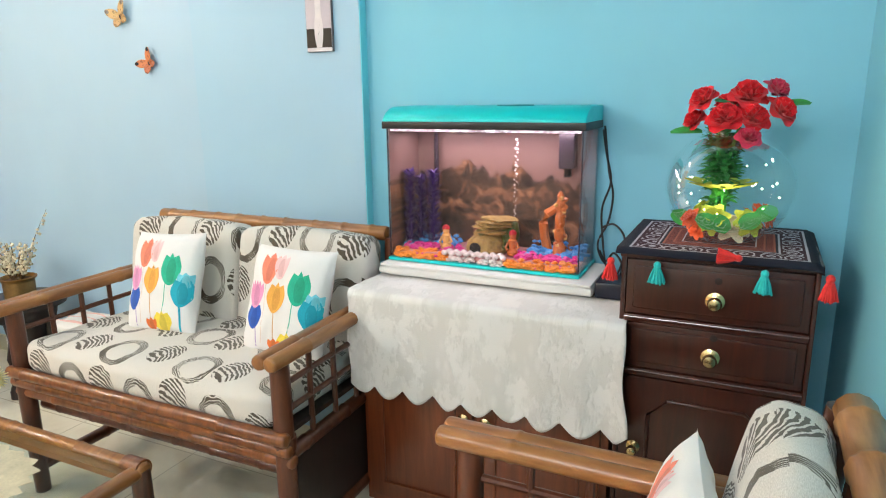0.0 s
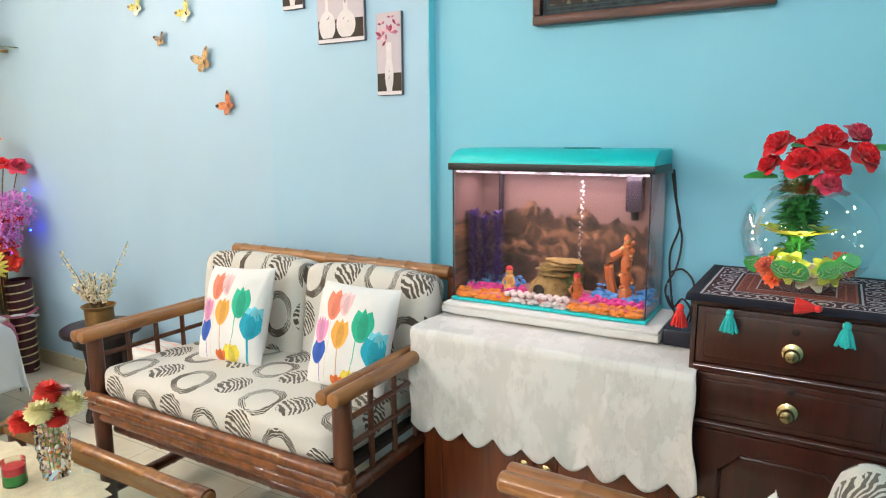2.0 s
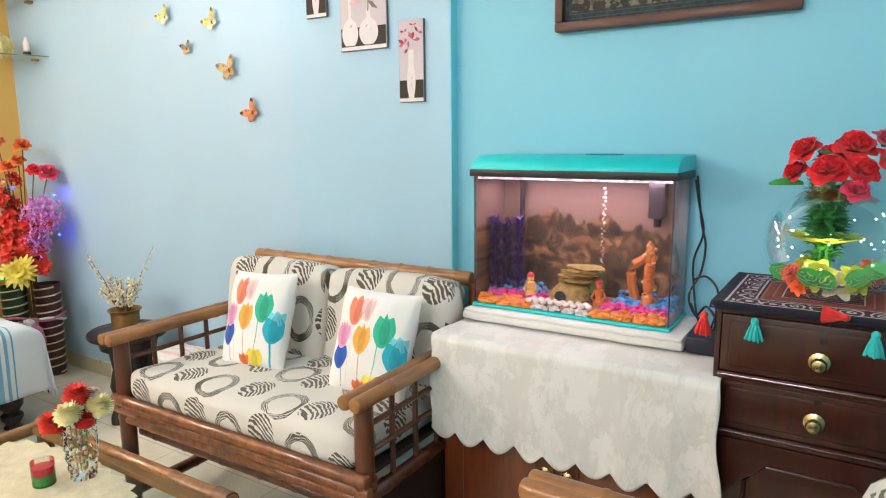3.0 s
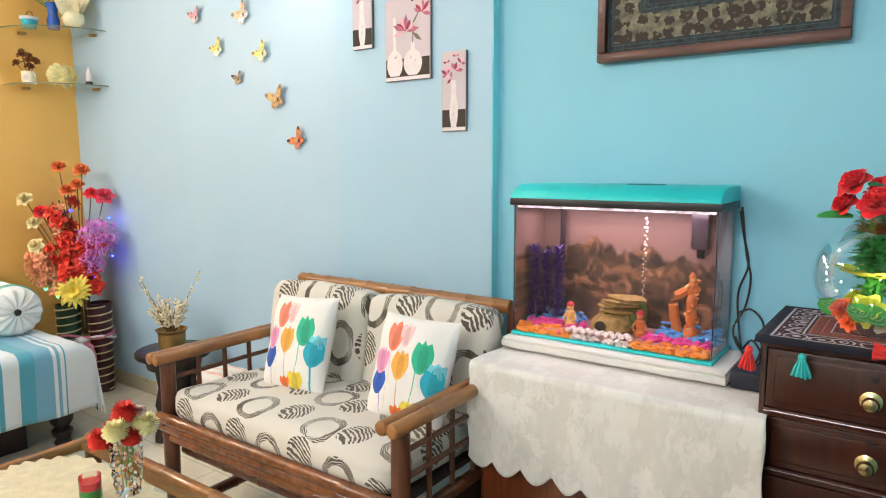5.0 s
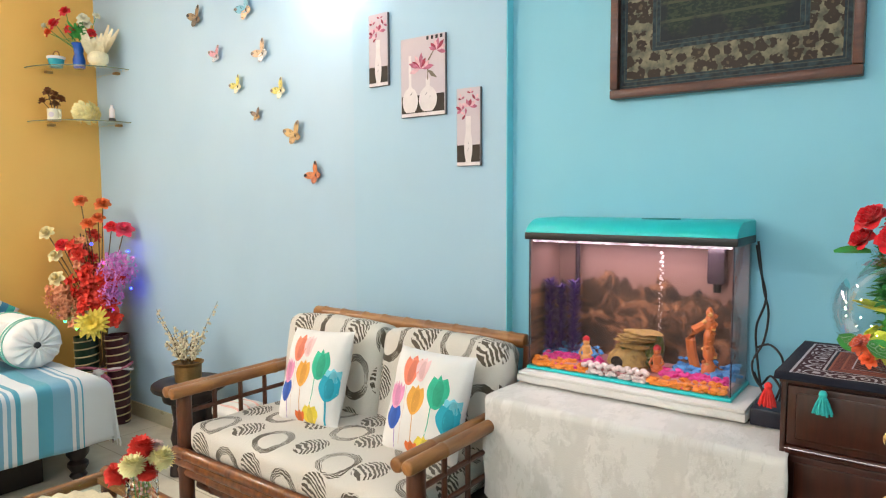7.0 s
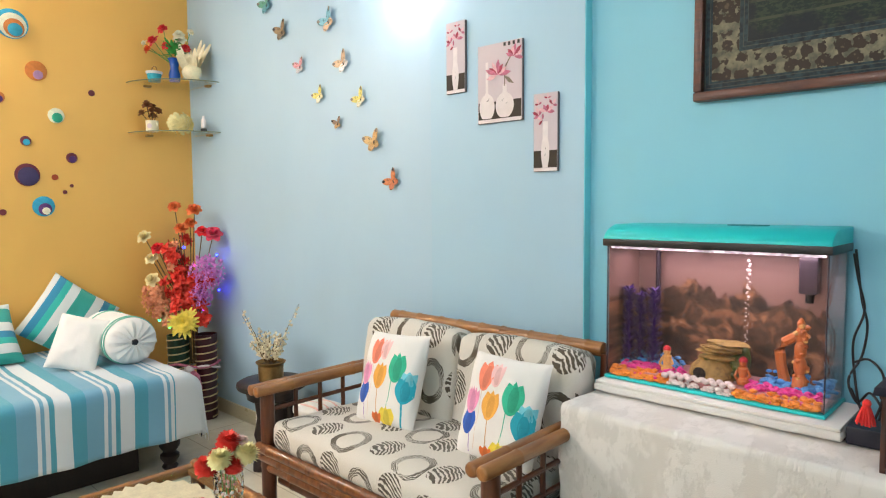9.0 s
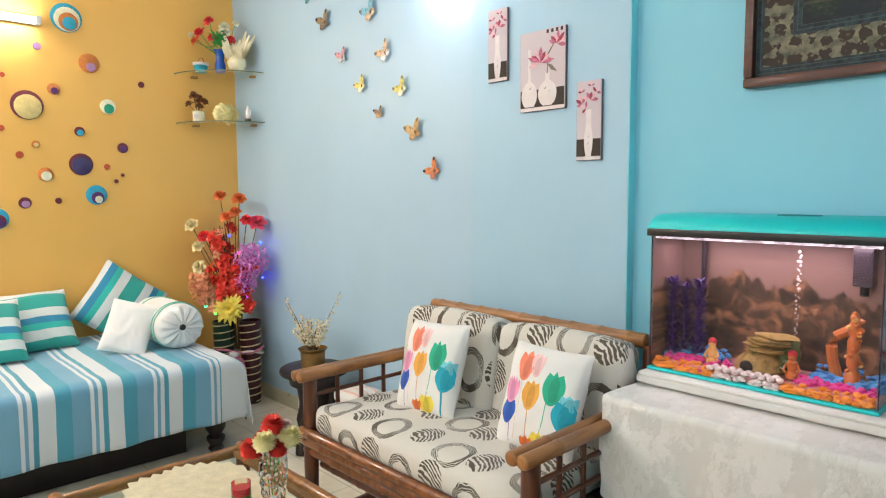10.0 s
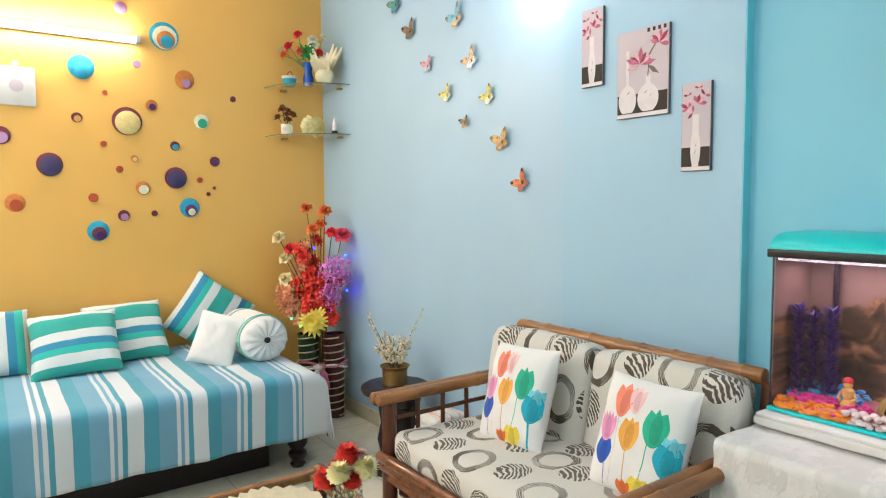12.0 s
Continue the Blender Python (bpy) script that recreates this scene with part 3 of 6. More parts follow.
# ---- cane seats ----
def cane_seat(m, half, cushions, label, name, fy=-0.37, by=0.36, back_r=0.025, thick=0.13, panels=()):
    """Cane sofa or armchair, facing -y; half: half the width between the arms."""
    t = thing(name, m, label, name.split("_")[-1])
    az = 0.645
    for s in (-1, 1):
        part("leg", tube(B(), [(s * half, fy + 0.03, 0), (s * half, fy + 0.03, 0.3), (s * half, fy + 0.03, az)], [0.024, 0.027, 0.026], 12), "cane_dark", t)
        part("leg", tube(B(), [(s * half, by - 0.02, 0), (s * half, by - 0.05, 0.4), (s * half, by - 0.01, 0.84)], 0.024, 12), "cane_dark", t)
        for k, dx in enumerate((-0.0185, 0.0185)):
            part("arm_rail", cane(B(), (s * half + dx, fy - 0.03, az + 0.012), (s * half + dx, by - 0.03, az + 0.012), 0.0205, 0.3), "cane_light", t, "polished round cane arm rail")
        for z in (0.50, 0.575):
            part("lattice_bar", tube(B(), [(s * half, fy + 0.04, z), (s * half, by - 0.04, z)], 0.0085, 8), "cane_dark", t)
        for k in range(4):
            y = fy + 0.04 + (by - fy - 0.08) * (k + 1) / 5
            part("lattice_post", tube(B(), [(s * half, y, 0.36), (s * half, y, az)], 0.0085, 8), "cane_dark", t)
        for z in (0.09, 0.375):
            part("side_rail", cane(B(), (s * half, fy + 0.03, z), (s * half, by - 0.04, z), 0.021), "cane_dark", t)
        # dark sheet that closes the listed sides below the seat
        if s in panels:
            part("dark_side_fill", box(B(), s * half - 0.006, s * half + 0.006, fy + 0.05, by - 0.06, 0.10, 0.37), "dark_wood", t)
        part("leg_binding", tube(B(), [(s * half, fy + 0.03, 0.40), (s * half, fy + 0.03, 0.435)], 0.031, 14), "cane_dark", t, "wound cane binding")
    for k, z in enumerate((0.440, 0.403, 0.366)):
        part("front_rail", cane(B(), (-half - 0.03, fy + 0.005 + 0.012 * k, z), (half + 0.03, fy + 0.005 + 0.012 * k, z), 0.0192, 0.26, phase=0.3 + 0.2 * k), "cane", t)
    part("front_stretcher", cane(B(), (-half, fy + 0.08, 0.30), (half, fy + 0.08, 0.30), 0.018), "cane_dark", t)
    part("back_stretcher", cane(B(), (-half, by - 0.05, 0.36), (half, by - 0.05, 0.36), 0.02), "cane_dark", t)
    part("back_rail", cane(B(), (-half + 0.02, by, 0.850), (half - 0.02, by, 0.850), back_r, 0.11), "cane_tan", t, "knotted bamboo back rail")
    part("back_rail", cane(B(), (-half + 0.02, by - 0.02, 0.62), (half - 0.02, by - 0.02, 0.62), 0.02, 0.2), "cane_dark", t)
    n = int(half * 2 / 0.14)
    for k in range(1, n):
        x = -half + 2 * half * k / n
        part("back_slat", tube(B(), [(x, by - 0.045, 0.38), (x, by - 0.005, 0.84)], 0.010, 8), "cane_dark", t)
    part("seat_board", box(B(), -half, half, fy + 0.03, by - 0.05, 0.425, 0.440), "dark_wood", t)
    w = 2 * half - 0.055
    sc = part("seat_cushion", soft_box(B(), w, by - fy - 0.07, 0.116, 0.042, cuts=19, bulge=0.014), "fabric", t, "off-white cushion printed with dark scribbled rings", uv=lambda c: (c.x + 0.13, c.y + c.z), sides=1)
    sc.matrix_basis = pose(0, fy + (by - fy) / 2 - 0.02, 0.483, -2.2, 0, 0)
    cw = (2 * half - 0.03) / cushions
    for k in range(cushions):
        x = -half + 0.015 + cw * (k + 0.5)
        bc = part("back_cushion", soft_box(B(), cw - 0.004, thick, 0.41, 0.036, cuts=17, bulge=0.016, wrinkle=0.006), "fabric", t, "off-white back cushion printed with dark scribbled rings", uv=lambda c, q=k: (c.x + 0.31 + q * cw, c.z + 0.37), sides=2)
        bc.matrix_basis = pose(x, by - 0.06 - thick / 2, 0.652, -11, 0, 0)
    return t


sofa = cane_seat(pose(-1.574, 1.71, 0, 0, 0, 0.3), 0.525, 2, "two-seat polished cane sofa with ring-patterned cushions", "cane_sofa", -0.313, 0.33, panels=(1,))
chair = cane_seat(pose(-0.195, 0.978, 0, 0, 0, -90.5), 0.28, 1, "polished cane armchair with ring-patterned cushions", "cane_armchair", -0.29, 0.345, 0.029, 0.10)


# ---- tulip cushions ----
def tulip_pillow(m, w=0.37, h=0.37, t=0.105):
    th = thing("throw_pillow", m, "white throw pillow printed with watercolour tulips on the cane seat", "pillow", "tulip throw pillows")
    body = part("cover", pillow(B(), w, h, t), "pillow_white", th)

    def spot(x, y, lift=0.0005):
        u, v = max(-0.97, min(0.97, x + 0.10)), max(-0.97, min(0.97, y))
        p = pillow_point(u, v, w, h, t)
        return p + Vector((0, -lift, 0))

    def head(cx, cy, hw, hh, c, tip=3, lift=0.0005):
        bm = B()
        rows = []
        for j in range(9):
            s = j / 8
            wide = hw * (0.28 + 0.85 * math.sin(math.pi * (0.08 + 0.62 * s)) - 0.05 * s)
            rows.append([])
            for i in range(9):
                k = -1 + i / 4
                top = 1 + 0.10 * math.cos(tip * math.pi * k) - 0.10 * k * k
                rows[-1].append(bm.verts.new(spot(cx + k * wide, cy + (s * top - 0.1 * (1 - s) * (1 - k * k)) * hh, lift)))
        for a, b in zip(rows, rows[1:]):
            for i in range(8):
                bm.faces.new((a[i], a[i + 1], b[i + 1], b[i]))
        part("tulip_print", bm, wash(c), body)
        bm = B()
        rows = []
        for j in range(7):
            q = j / 6
            wide = hw * 0.50 * math.sin(math.pi * (0.10 + 0.82 * q)) ** 0.7
            rows.append([bm.verts.new(spot(cx + hw * 0.08 + i * wide, cy + (0.02 + 0.86 * q) * hh, lift + 0.0004)) for i in (-1, -0.33, 0.33, 1)])
        for a, b in zip(rows, rows[1:]):
            for i in range(3):
                bm.faces.new((a[i], a[i + 1], b[i + 1], b[i]))
        part("petal_print", bm, wash(c + "_deep"), body)

    def stem(x0, y0, x1, y1, c, wd=0.02):
        bm = B()
        L, R = [], []
        for j in range(11):
            s = j / 10
            x = x0 + (x1 - x0) * s + 0.03 * math.sin(math.pi * s)
            y = y0 + (y1 - y0) * s
            L.append(bm.verts.new(spot(x - wd / 2, y, 0.0004)))
            R.append(bm.verts.new(spot(x + wd / 2, y, 0.0004)))
        for i in range(10):
            bm.faces.new((L[i], R[i], R[i + 1], L[i + 1]))
        part("stem_print", bm, wash(c), body)

    stem(-0.62, -0.95, -0.72, -0.1, "violet"), stem(-0.20, -0.80, -0.22, -0.1, "tan")
    stem(0.14, -0.85, 0.22, 0.2, "green", 0.022), stem(0.62, -0.97, 0.60, -0.3, "teal", 0.05), stem(-0.50, -0.9, -0.50, 0.3, "pale", 0.018)
    head(-0.48, 0.32, 0.20, 0.50, "coral", 2), head(-0.20, 0.42, 0.16, 0.40, "blush", 2, 0.0007)
    head(-0.72, -0.52, 0.19, 0.40, "blue", 3), head(-0.74, -0.14, 0.20, 0.42, "pink", 4, 0.0009)
    head(-0.20, -0.18, 0.20, 0.46, "orange", 3, 0.0009), head(0.31, 0.0, 0.24, 0.52, "green", 3)
    head(0.64, -0.40, 0.25, 0.46, "teal", 3, 0.0009), head(0.70, -0.08, 0.18, 0.26, "sky", 2, 0.0007)
    head(0.18, -0.93, 0.24, 0.36, "yellow", 3), head(-0.16, -0.94, 0.15, 0.24, "rust", 2, 0.0009)
    return th


WASH = {"coral": (240, 132, 104), "blush": (246, 196, 196), "blue": (36, 86, 178), "pink": (232, 150, 190), "orange": (244, 172, 76), "green": (38, 176, 140), "teal": (24, 166, 188), "sky": (120, 206, 220), "yellow": (232, 208, 72), "rust": (226, 112, 48), "violet": (150, 110, 180), "tan": (206, 150, 90), "pale": (228, 206, 190)}
MADE = {}


def wash(c):
    if c not in MADE:
        deep = c.endswith("_deep")
        MADE[c] = plain("print_" + c, shade(lin(*WASH[c.replace("_deep", "")]), 0.78 if deep else 1.0), 0.88, 0, 0.22, 22, 300, 0.2, 0, 0.15)
    return MADE[c]


tulip_pillow(pose(-1.730, 1.662, 0.530, -20, -3, 3), 0.288, 0.345)
tulip_pillow(pose(-1.240, 1.668, 0.530, -20, 1, 3), 0.285, 0.335)
tulip_pillow(pose(-0.105, 1.040, 0.505, -14, -7, -84), 0.31, 0.30, 0.09)


# ---- cabinet with the aquarium ----
def knob(name, parent, x, y, z, r=0.016):
    """Round brass knob on a rose, facing -y."""
    prof = [(r * 1.25, 0), (r * 1.3, 0.003), (r * 0.9, 0.006), (r * 0.5, 0.008), (r * 0.45, 0.016), (r * 0.95, 0.021), (r, 0.027), (r * 0.8, 0.034), (r * 0.3, 0.037)]
    return part(name, lathe(B(), prof, m=Matrix.Translation((x, y, z)) @ pose(0, 0, 0, 90, 0, 0), seg=20), "brass", parent, "polished brass knob")


cab = thing("cabinet", pose(-0.66, 1.79, 0), "low reddish brown wooden cabinet under the lace cloth", "cabinet")
part("body", box(B(), -0.375, 0.375, 0.012, 0.375, 0.03, 0.72), "mahogany_cab", cab)
part("top", box(B(), -0.385, 0.382, -0.008, 0.385, 0.72, 0.741, 0.005), "mahogany_cab", cab)
part("plinth", box(B(), -0.365, 0.365, 0.03, 0.36, 0, 0.03), "dark_wood", cab)
for s in (-1, 1):
    x0, x1 = (-0.355, -0.008) if s < 0 else (0.008, 0.355)
    d = part("door", box(B(), x0, x1, -0.004, 0.012, 0.06, 0.69, 0.004), "mahogany_cab", cab)
    for a in ((x0 + 0.05, x1 - 0.05, 0.11, 0.118), (x0 + 0.05, x1 - 0.05, 0.632, 0.64), (x0 + 0.05, x0 + 0.058, 0.118, 0.632), (x1 - 0.058, x1 - 0.05, 0.118, 0.632)):
        part("moulding", box(B(), a[0], a[1], -0.010, -0.004, a[2], a[3], 0.002), "mahogany_cab", d)
    knob("knob", d, s * 0.033, -0.005, 0.385, 0.013)

# lace tablecloth: over the top edge and down the front, scalloped hem
bm = B()
NX, NS = 132, 60
rows = []
for j in range(NS + 1):
    s = j / NS * 0.510
    row = []
    for i in range(NX + 1):
        u = i / NX
        x = -1.045 + 0.795 * u
        edge = 0.0
        if s < 0.20:
            y, z = 1.965 - s, 0.7445
        elif s < 0.232:
            a = (s - 0.20) / 0.032 * math.pi / 2
            y, z = 1.765 - 0.020 * math.sin(a), 0.7245 + 0.020 * math.cos(a)
        else:
            y, z = 1.745, 0.7245 - (s - 0.232)
        dn = max(0.0, s - 0.22) / 0.38
        y -= dn * (0.008 + 0.007 * math.sin(x * 26) + 0.005 * math.sin(x * 53 + 1.3)) + 0.003 * noise.noise(Vector((x * 9, s * 9, 0))) * dn
        y -= 0.015 * dn * max(0, u - 0.9) * 10
        x += dn * dn * 0.035 * max(0.0, (u - 0.8) / 0.2) + 0.004 * math.sin(s * 30) * (1 if i in (0, NX) else 0)
        z += 0.0016 * noise.noise(Vector((x * 14, s * 14, 4)))
        hem = (s / 0.510) ** 4
        z -= hem * (0.034 * abs(math.sin(math.pi * (u * 8.6 + 0.05))) - 0.014)
        z += hem * 0.03 * max(0.0, (u - 0.965) / 0.035)
        row.append(bm.verts.new((x, y, z)))
    rows.append(row)
for a, b in zip(rows, rows[1:]):
    for i in range(NX):
        bm.faces.new((a[i], a[i + 1], b[i + 1], b[i]))
lace = part("tablecloth", bm, "lace", None, "", True, lambda c: (c.x, c.y - c.z))
lace.modifiers.new("thickness", "SOLIDIFY").thickness = 0.002
one(lace, "white damask lace tablecloth with scalloped hem over the cabinet", "tablecloth")

bm = soft_box(B(), 0.672, 0.262, 0.030, 0.012, (-0.706, 2.050, 0.7625), 15, 0.0, 0.004)
pad = thing("folded_cloth", pose(0, 0, 0), "folded white cloth pad under the aquarium", "cloth")
part("layer", bm, "white_cloth", pad)
part("layer", soft_box(B(), 0.660, 0.25, 0.010, 0.004, (-0.704, 2.046, 0.7795), 15, 0.0, 0.002), "white_cloth", pad)

# ---- aquarium ----
M["smoke"] = plain("smoke", lin(64, 54, 64), 0.25, 0, 0.2, 10, 80, 0.05, 0.3)
TX0, TX1, TY0, TY1, TZ0, TZ1 = -1.022, -0.420, 1.965, 2.170, 0.786, 1.200
tank = thing("aquarium", pose(TX0, TY0, TZ0), "lit glass aquarium with turquoise hood and coloured gravel", "aquarium")
W, D, H = TX1 - TX0, TY1 - TY0, TZ1 - TZ0
part("base_frame", box(B(), -0.004, W + 0.004, -0.004, D + 0.004, 0, 0.009), "turquoise", tank, "turquoise plastic base frame")
part("front_pane", box(B(), 0, W, 0, 0.004, 0.012, H, 0), "glass", tank, "", False).visible_shadow = False
part("side_pane", box(B(), 0, 0.004, 0.004, D, 0.012, H, 0), "glass", tank, "", False).visible_shadow = False
part("side_pane", box(B(), W - 0.004, W, 0.004, D, 0.012, H, 0), "glass", tank, "", False).visible_shadow = False
for x in (0.001, W - 0.001):
    part("silicone_seam", tube(B(), [(x, 0.006, 0.012), (x, 0.006, H)], 0.0016, 6), "smoke", tank, "clear silicone seam")
pr = part("background_print", box(B(), 0.004, W - 0.004, -0.001, 0.001, 0, H - 0.012, 0), "tank_print", tank, "rocky landscape print, repeated on the left as its reflection", False)
pr.location = (0, D - 0.004, 0.012)
# print laid on the left pane in place of the back print's reflection
mirror_print = part("background_print", box(B(), 0.0045, 0.0065, 0.006, D - 0.006, 0, H - 0.012, 0), "tank_print", tank, "rocky landscape print, repeated on the left as its reflection", False)
mirror_print.location = (0, 0, 0.012)
part("led_strip", box(B(), 0.01, W - 0.01, 0.008, 0.022, H - 0.0125, H - 0.006, 0.001), "led_white", tank, "glowing white light strip")
area_lamp("aquarium_glow", pose(TX0 + W / 2, TY0 + 0.10, TZ1 - 0.02), W * 0.85, 0.09, HOOD_POWER, (1.0, 0.87, 0.98))
# hood: black band, sloping front, flat back
bm = B()
prof = [(-0.008, 0.0), (-0.008, 0.005), (-0.002, 0.015), (0.012, 0.027), (0.034, 0.037), (0.060, 0.042), (D + 0.002, 0.043), (D + 0.002, 0.0)]
ends = []
for x, k in ((-0.008, 0.0), (-0.004, 1.0), (W + 0.004, 1.0), (W + 0.008, 0.0)):
    ends.append([bm.verts.new((x, y + (0.003 if k == 0 and i < 5 else 0), H + 0.017 + z * (1 if k else 0.94))) for i, (y, z) in enumerate(prof)])
for a, b in zip(ends, ends[1:]):
    for i in range(len(prof)):
        bm.faces.new((a[i], a[(i + 1) % len(prof)], b[(i + 1) % len(prof)], b[i]))
bm.faces.new(ends[0]), bm.faces.new(ends[-1][::-1])
hood = part("hood", bm, "turquoise", tank, "glossy turquoise plastic hood")
part("hood_band", box(B(), -0.010, W + 0.010, -0.010, D + 0.003, H - 0.005, H + 0.017, 0.003), "black", tank, "black plastic band")
ring = [(W * 0.62 + 0.055 * math.cos(a), 0.115 + 0.022 * math.sin(a), H + 0.0605) for a in (2 * math.pi * k / 28 for k in range(29))]
part("feeding_lid_rim", tube(B(), ring, 0.0024, 6), "turquoise_dark", hood)


def gem(r, g, b, name):
    return plain(name, lin(r, g, b), 0.35, 0, 0.2, 30, 200, 0.1, 0.2)


M["gravel_orange"], M["gravel_blue"] = gem(246, 150, 50, "gravel_orange"), gem(78, 164, 230, "gravel_blue")
M["gravel_pink"], M["gravel_white"] = gem(228, 60, 158, "gravel_pink"), gem(236, 232, 226, "gravel_white")
M["sand"], M["rock"] = gem(206, 150, 148, "sand"), plain("rock", lin(166, 142, 80), 0.7, 0, 0.55, 60, 160, 0.8)
M["moss"], M["purple"] = gem(84, 104, 46, "moss"), gem(70, 36, 128, "purple_plant")
M["toy_orange"], M["toy_red"], M["toy_cream"] = gem(206, 120, 58, "toy_orange"), gem(206, 44, 58, "toy_red"), gem(232, 190, 110, "toy_cream")
bm = B()
part("sand_bed", box(bm, 0.007, W - 0.005, 0.020, D - 0.006, 0.010, 0.030, 0.004), "sand", tank, "pinkish sand bed")
rnd = random.Random(7)


def gravel(material, patches, count, r, label, low=False):
    bm = B()
    for k in range(count):
        x0, x1, y0, y1 = patches[k % len(patches)]
        x, y = rnd.uniform(x0, x1), rnd.uniform(y0, y1)
        q = r * rnd.uniform(0.7, 1.25)
        z = 0.027 + rnd.random() * (0.009 + 0.20 * max(0, y - 0.03)) - (rnd.random() * 0.020 if y < 0.022 else 0)
        if low:
            z = rnd.uniform(0.013, 0.025)
        ball(bm, (x, y, z), q, 1, (1.2, 1.0, 0.75), 0.3, k * 1.7)
    part("gravel", bm, material, tank, label, kind="stuff")


gravel("gravel_orange", [(0.014, 0.20, 0.010, 0.040), (0.38, W - 0.014, 0.010, 0.034)], 90, 0.0080, "orange gravel")
gravel("gravel_orange", [(0.014, 0.19, 0.009, 0.013), (0.385, W - 0.014, 0.009, 0.013)], 210, 0.0086, "orange gravel against the front pane", True)
gravel("gravel_white", [(0.19, 0.385, 0.009, 0.013)], 34, 0.0084, "white gravel against the front pane", True)
gravel("gravel_pink", [(0.05, 0.20, 0.011, 0.016), (0.40, W - 0.05, 0.011, 0.016)], 22, 0.0075, "magenta gravel against the front pane", True)
gravel("gravel_blue", [(0.012, 0.18, 0.075, 0.17), (0.42, W - 0.012, 0.07, 0.17)], 420, 0.0085, "blue gravel")
gravel("gravel_pink", [(0.03, 0.22, 0.04, 0.085), (0.40, W - 0.02, 0.04, 0.08)], 300, 0.0078, "magenta gravel")
for k in range(17):
    bm = ball(B(), (0.185 + k * 0.0118, 0.015 + 0.007 * (k % 2) + rnd.uniform(-0.003, 0.003), 0.036 + 0.004 * (k % 2)), 0.0098, 2, (1.1, 1, 0.85), 0.15, k)
    part("pebble", bm, "gravel_white", tank)
# stacked rock cave
cave = part("rock_cave", lathe(B(), [(0.056, 0), (0.066, 0.014), (0.060, 0.036), (0.042, 0.054), (0.02, 0.06)], (0.295, 0.090, 0.030), 18), "rock", tank, "mossy stacked-stone cave ornament")
for k in range(6):
    part("stone_slab", ball(B(), (0.300 + 0.006 * k + rnd.uniform(-0.010, 0.010), 0.085 + rnd.uniform(-0.01, 0.01), 0.088 + 0.0105 * k), 0.058 * rnd.uniform(0.85, 1.1), 2, (1.0, 0.6, 0.13), 0.4, 3 + k), "rock", cave)
part("moss_mound", ball(B(), (0.352, 0.115, 0.082), 0.046, 3, (0.8, 0.7, 1.1), 0.5, 2.2), "moss", cave, "mossy green mound")
# rock has no hole: black disc paints the shade inside the opening
part("cave_mouth", lathe(B(), [(0.016, 0), (0.018, 0.004), (0.010, 0.005)], m=Matrix.Translation((0.283, 0.0245, 0.056)) @ pose(0, 0, 0, 90, 0, 0)), "black", cave, "black disc for the dark inside of a round opening")
for k in range(5):
    part("moss_tuft", ball(B(), (0.255 + rnd.uniform(0, 0.11), 0.06 + rnd.uniform(0, 0.03), 0.05 + rnd.uniform(0, 0.05)), 0.012, 2, (1, 1, 0.8), 0.6, k), "moss", cave)
# small figures as plain shapes
for x, y, c, n in ((0.165, 0.07, "toy_cream", "left"), (0.385, 0.07, "toy_orange", "right")):
    bm = lathe(B(), [(0.016, 0), (0.018, 0.01), (0.010, 0.02), (0.013, 0.035), (0.014, 0.045), (0.006, 0.052)], (x, y, 0.034), 14)
    ball(bm, (x, y, 0.034 + 0.058), 0.011, 2)
    tube(bm, [(x - 0.014, y, 0.072), (x - 0.020, y - 0.005, 0.056), (x - 0.012, y - 0.012, 0.05)], 0.004, 6)
    tube(bm, [(x + 0.013, y, 0.072), (x + 0.020, y - 0.004, 0.06), (x + 0.013, y - 0.012, 0.054)], 0.004, 6)
    o = part("figurine", bm, c, tank, "small painted resin figure")
    part("cap", lathe(B(), [(0.012, 0), (0.012, 0.004), (0.009, 0.010), (0.002, 0.014)], (x, y, 0.098), 14), "toy_red", o)
tower = part("tower_ornament", lathe(B(), [(0.0202, 0), (0.0187, 0.03), (0.0101, 0.045), (0.0158, 0.055), (0.0166, 0.075), (0.0101, 0.088), (0.0151, 0.1), (0.0151, 0.118), (0.0094, 0.13), (0.0137, 0.142), (0.0137, 0.16), (0.0086, 0.17), (0.0108, 0.182), (0.0029, 0.195)], (0.520, 0.10, 0.036), 14), "toy_orange", tank, "orange knobbly tower ornament")
part("tower_arch", tube(B(), [(0.475, 0.14, 0.036), (0.462, 0.14, 0.09), (0.458, 0.14, 0.125), (0.470, 0.14, 0.155), (0.50, 0.14, 0.175)], [0.016, 0.014, 0.015, 0.014, 0.012], 8), "toy_orange", tower)
for k in range(26):
    a, z = rnd.uniform(0, 6.28), 0.05 + 0.175 * k / 26
    part("tower_knob", ball(B(), (0.520 + 0.015 * math.cos(a), 0.10 + 0.013 * math.sin(a), z), rnd.uniform(0.006, 0.011), 1, (1, 1, 0.8), 0.4, k), ("toy_orange", "toy_cream")[k % 3 == 0], tower)
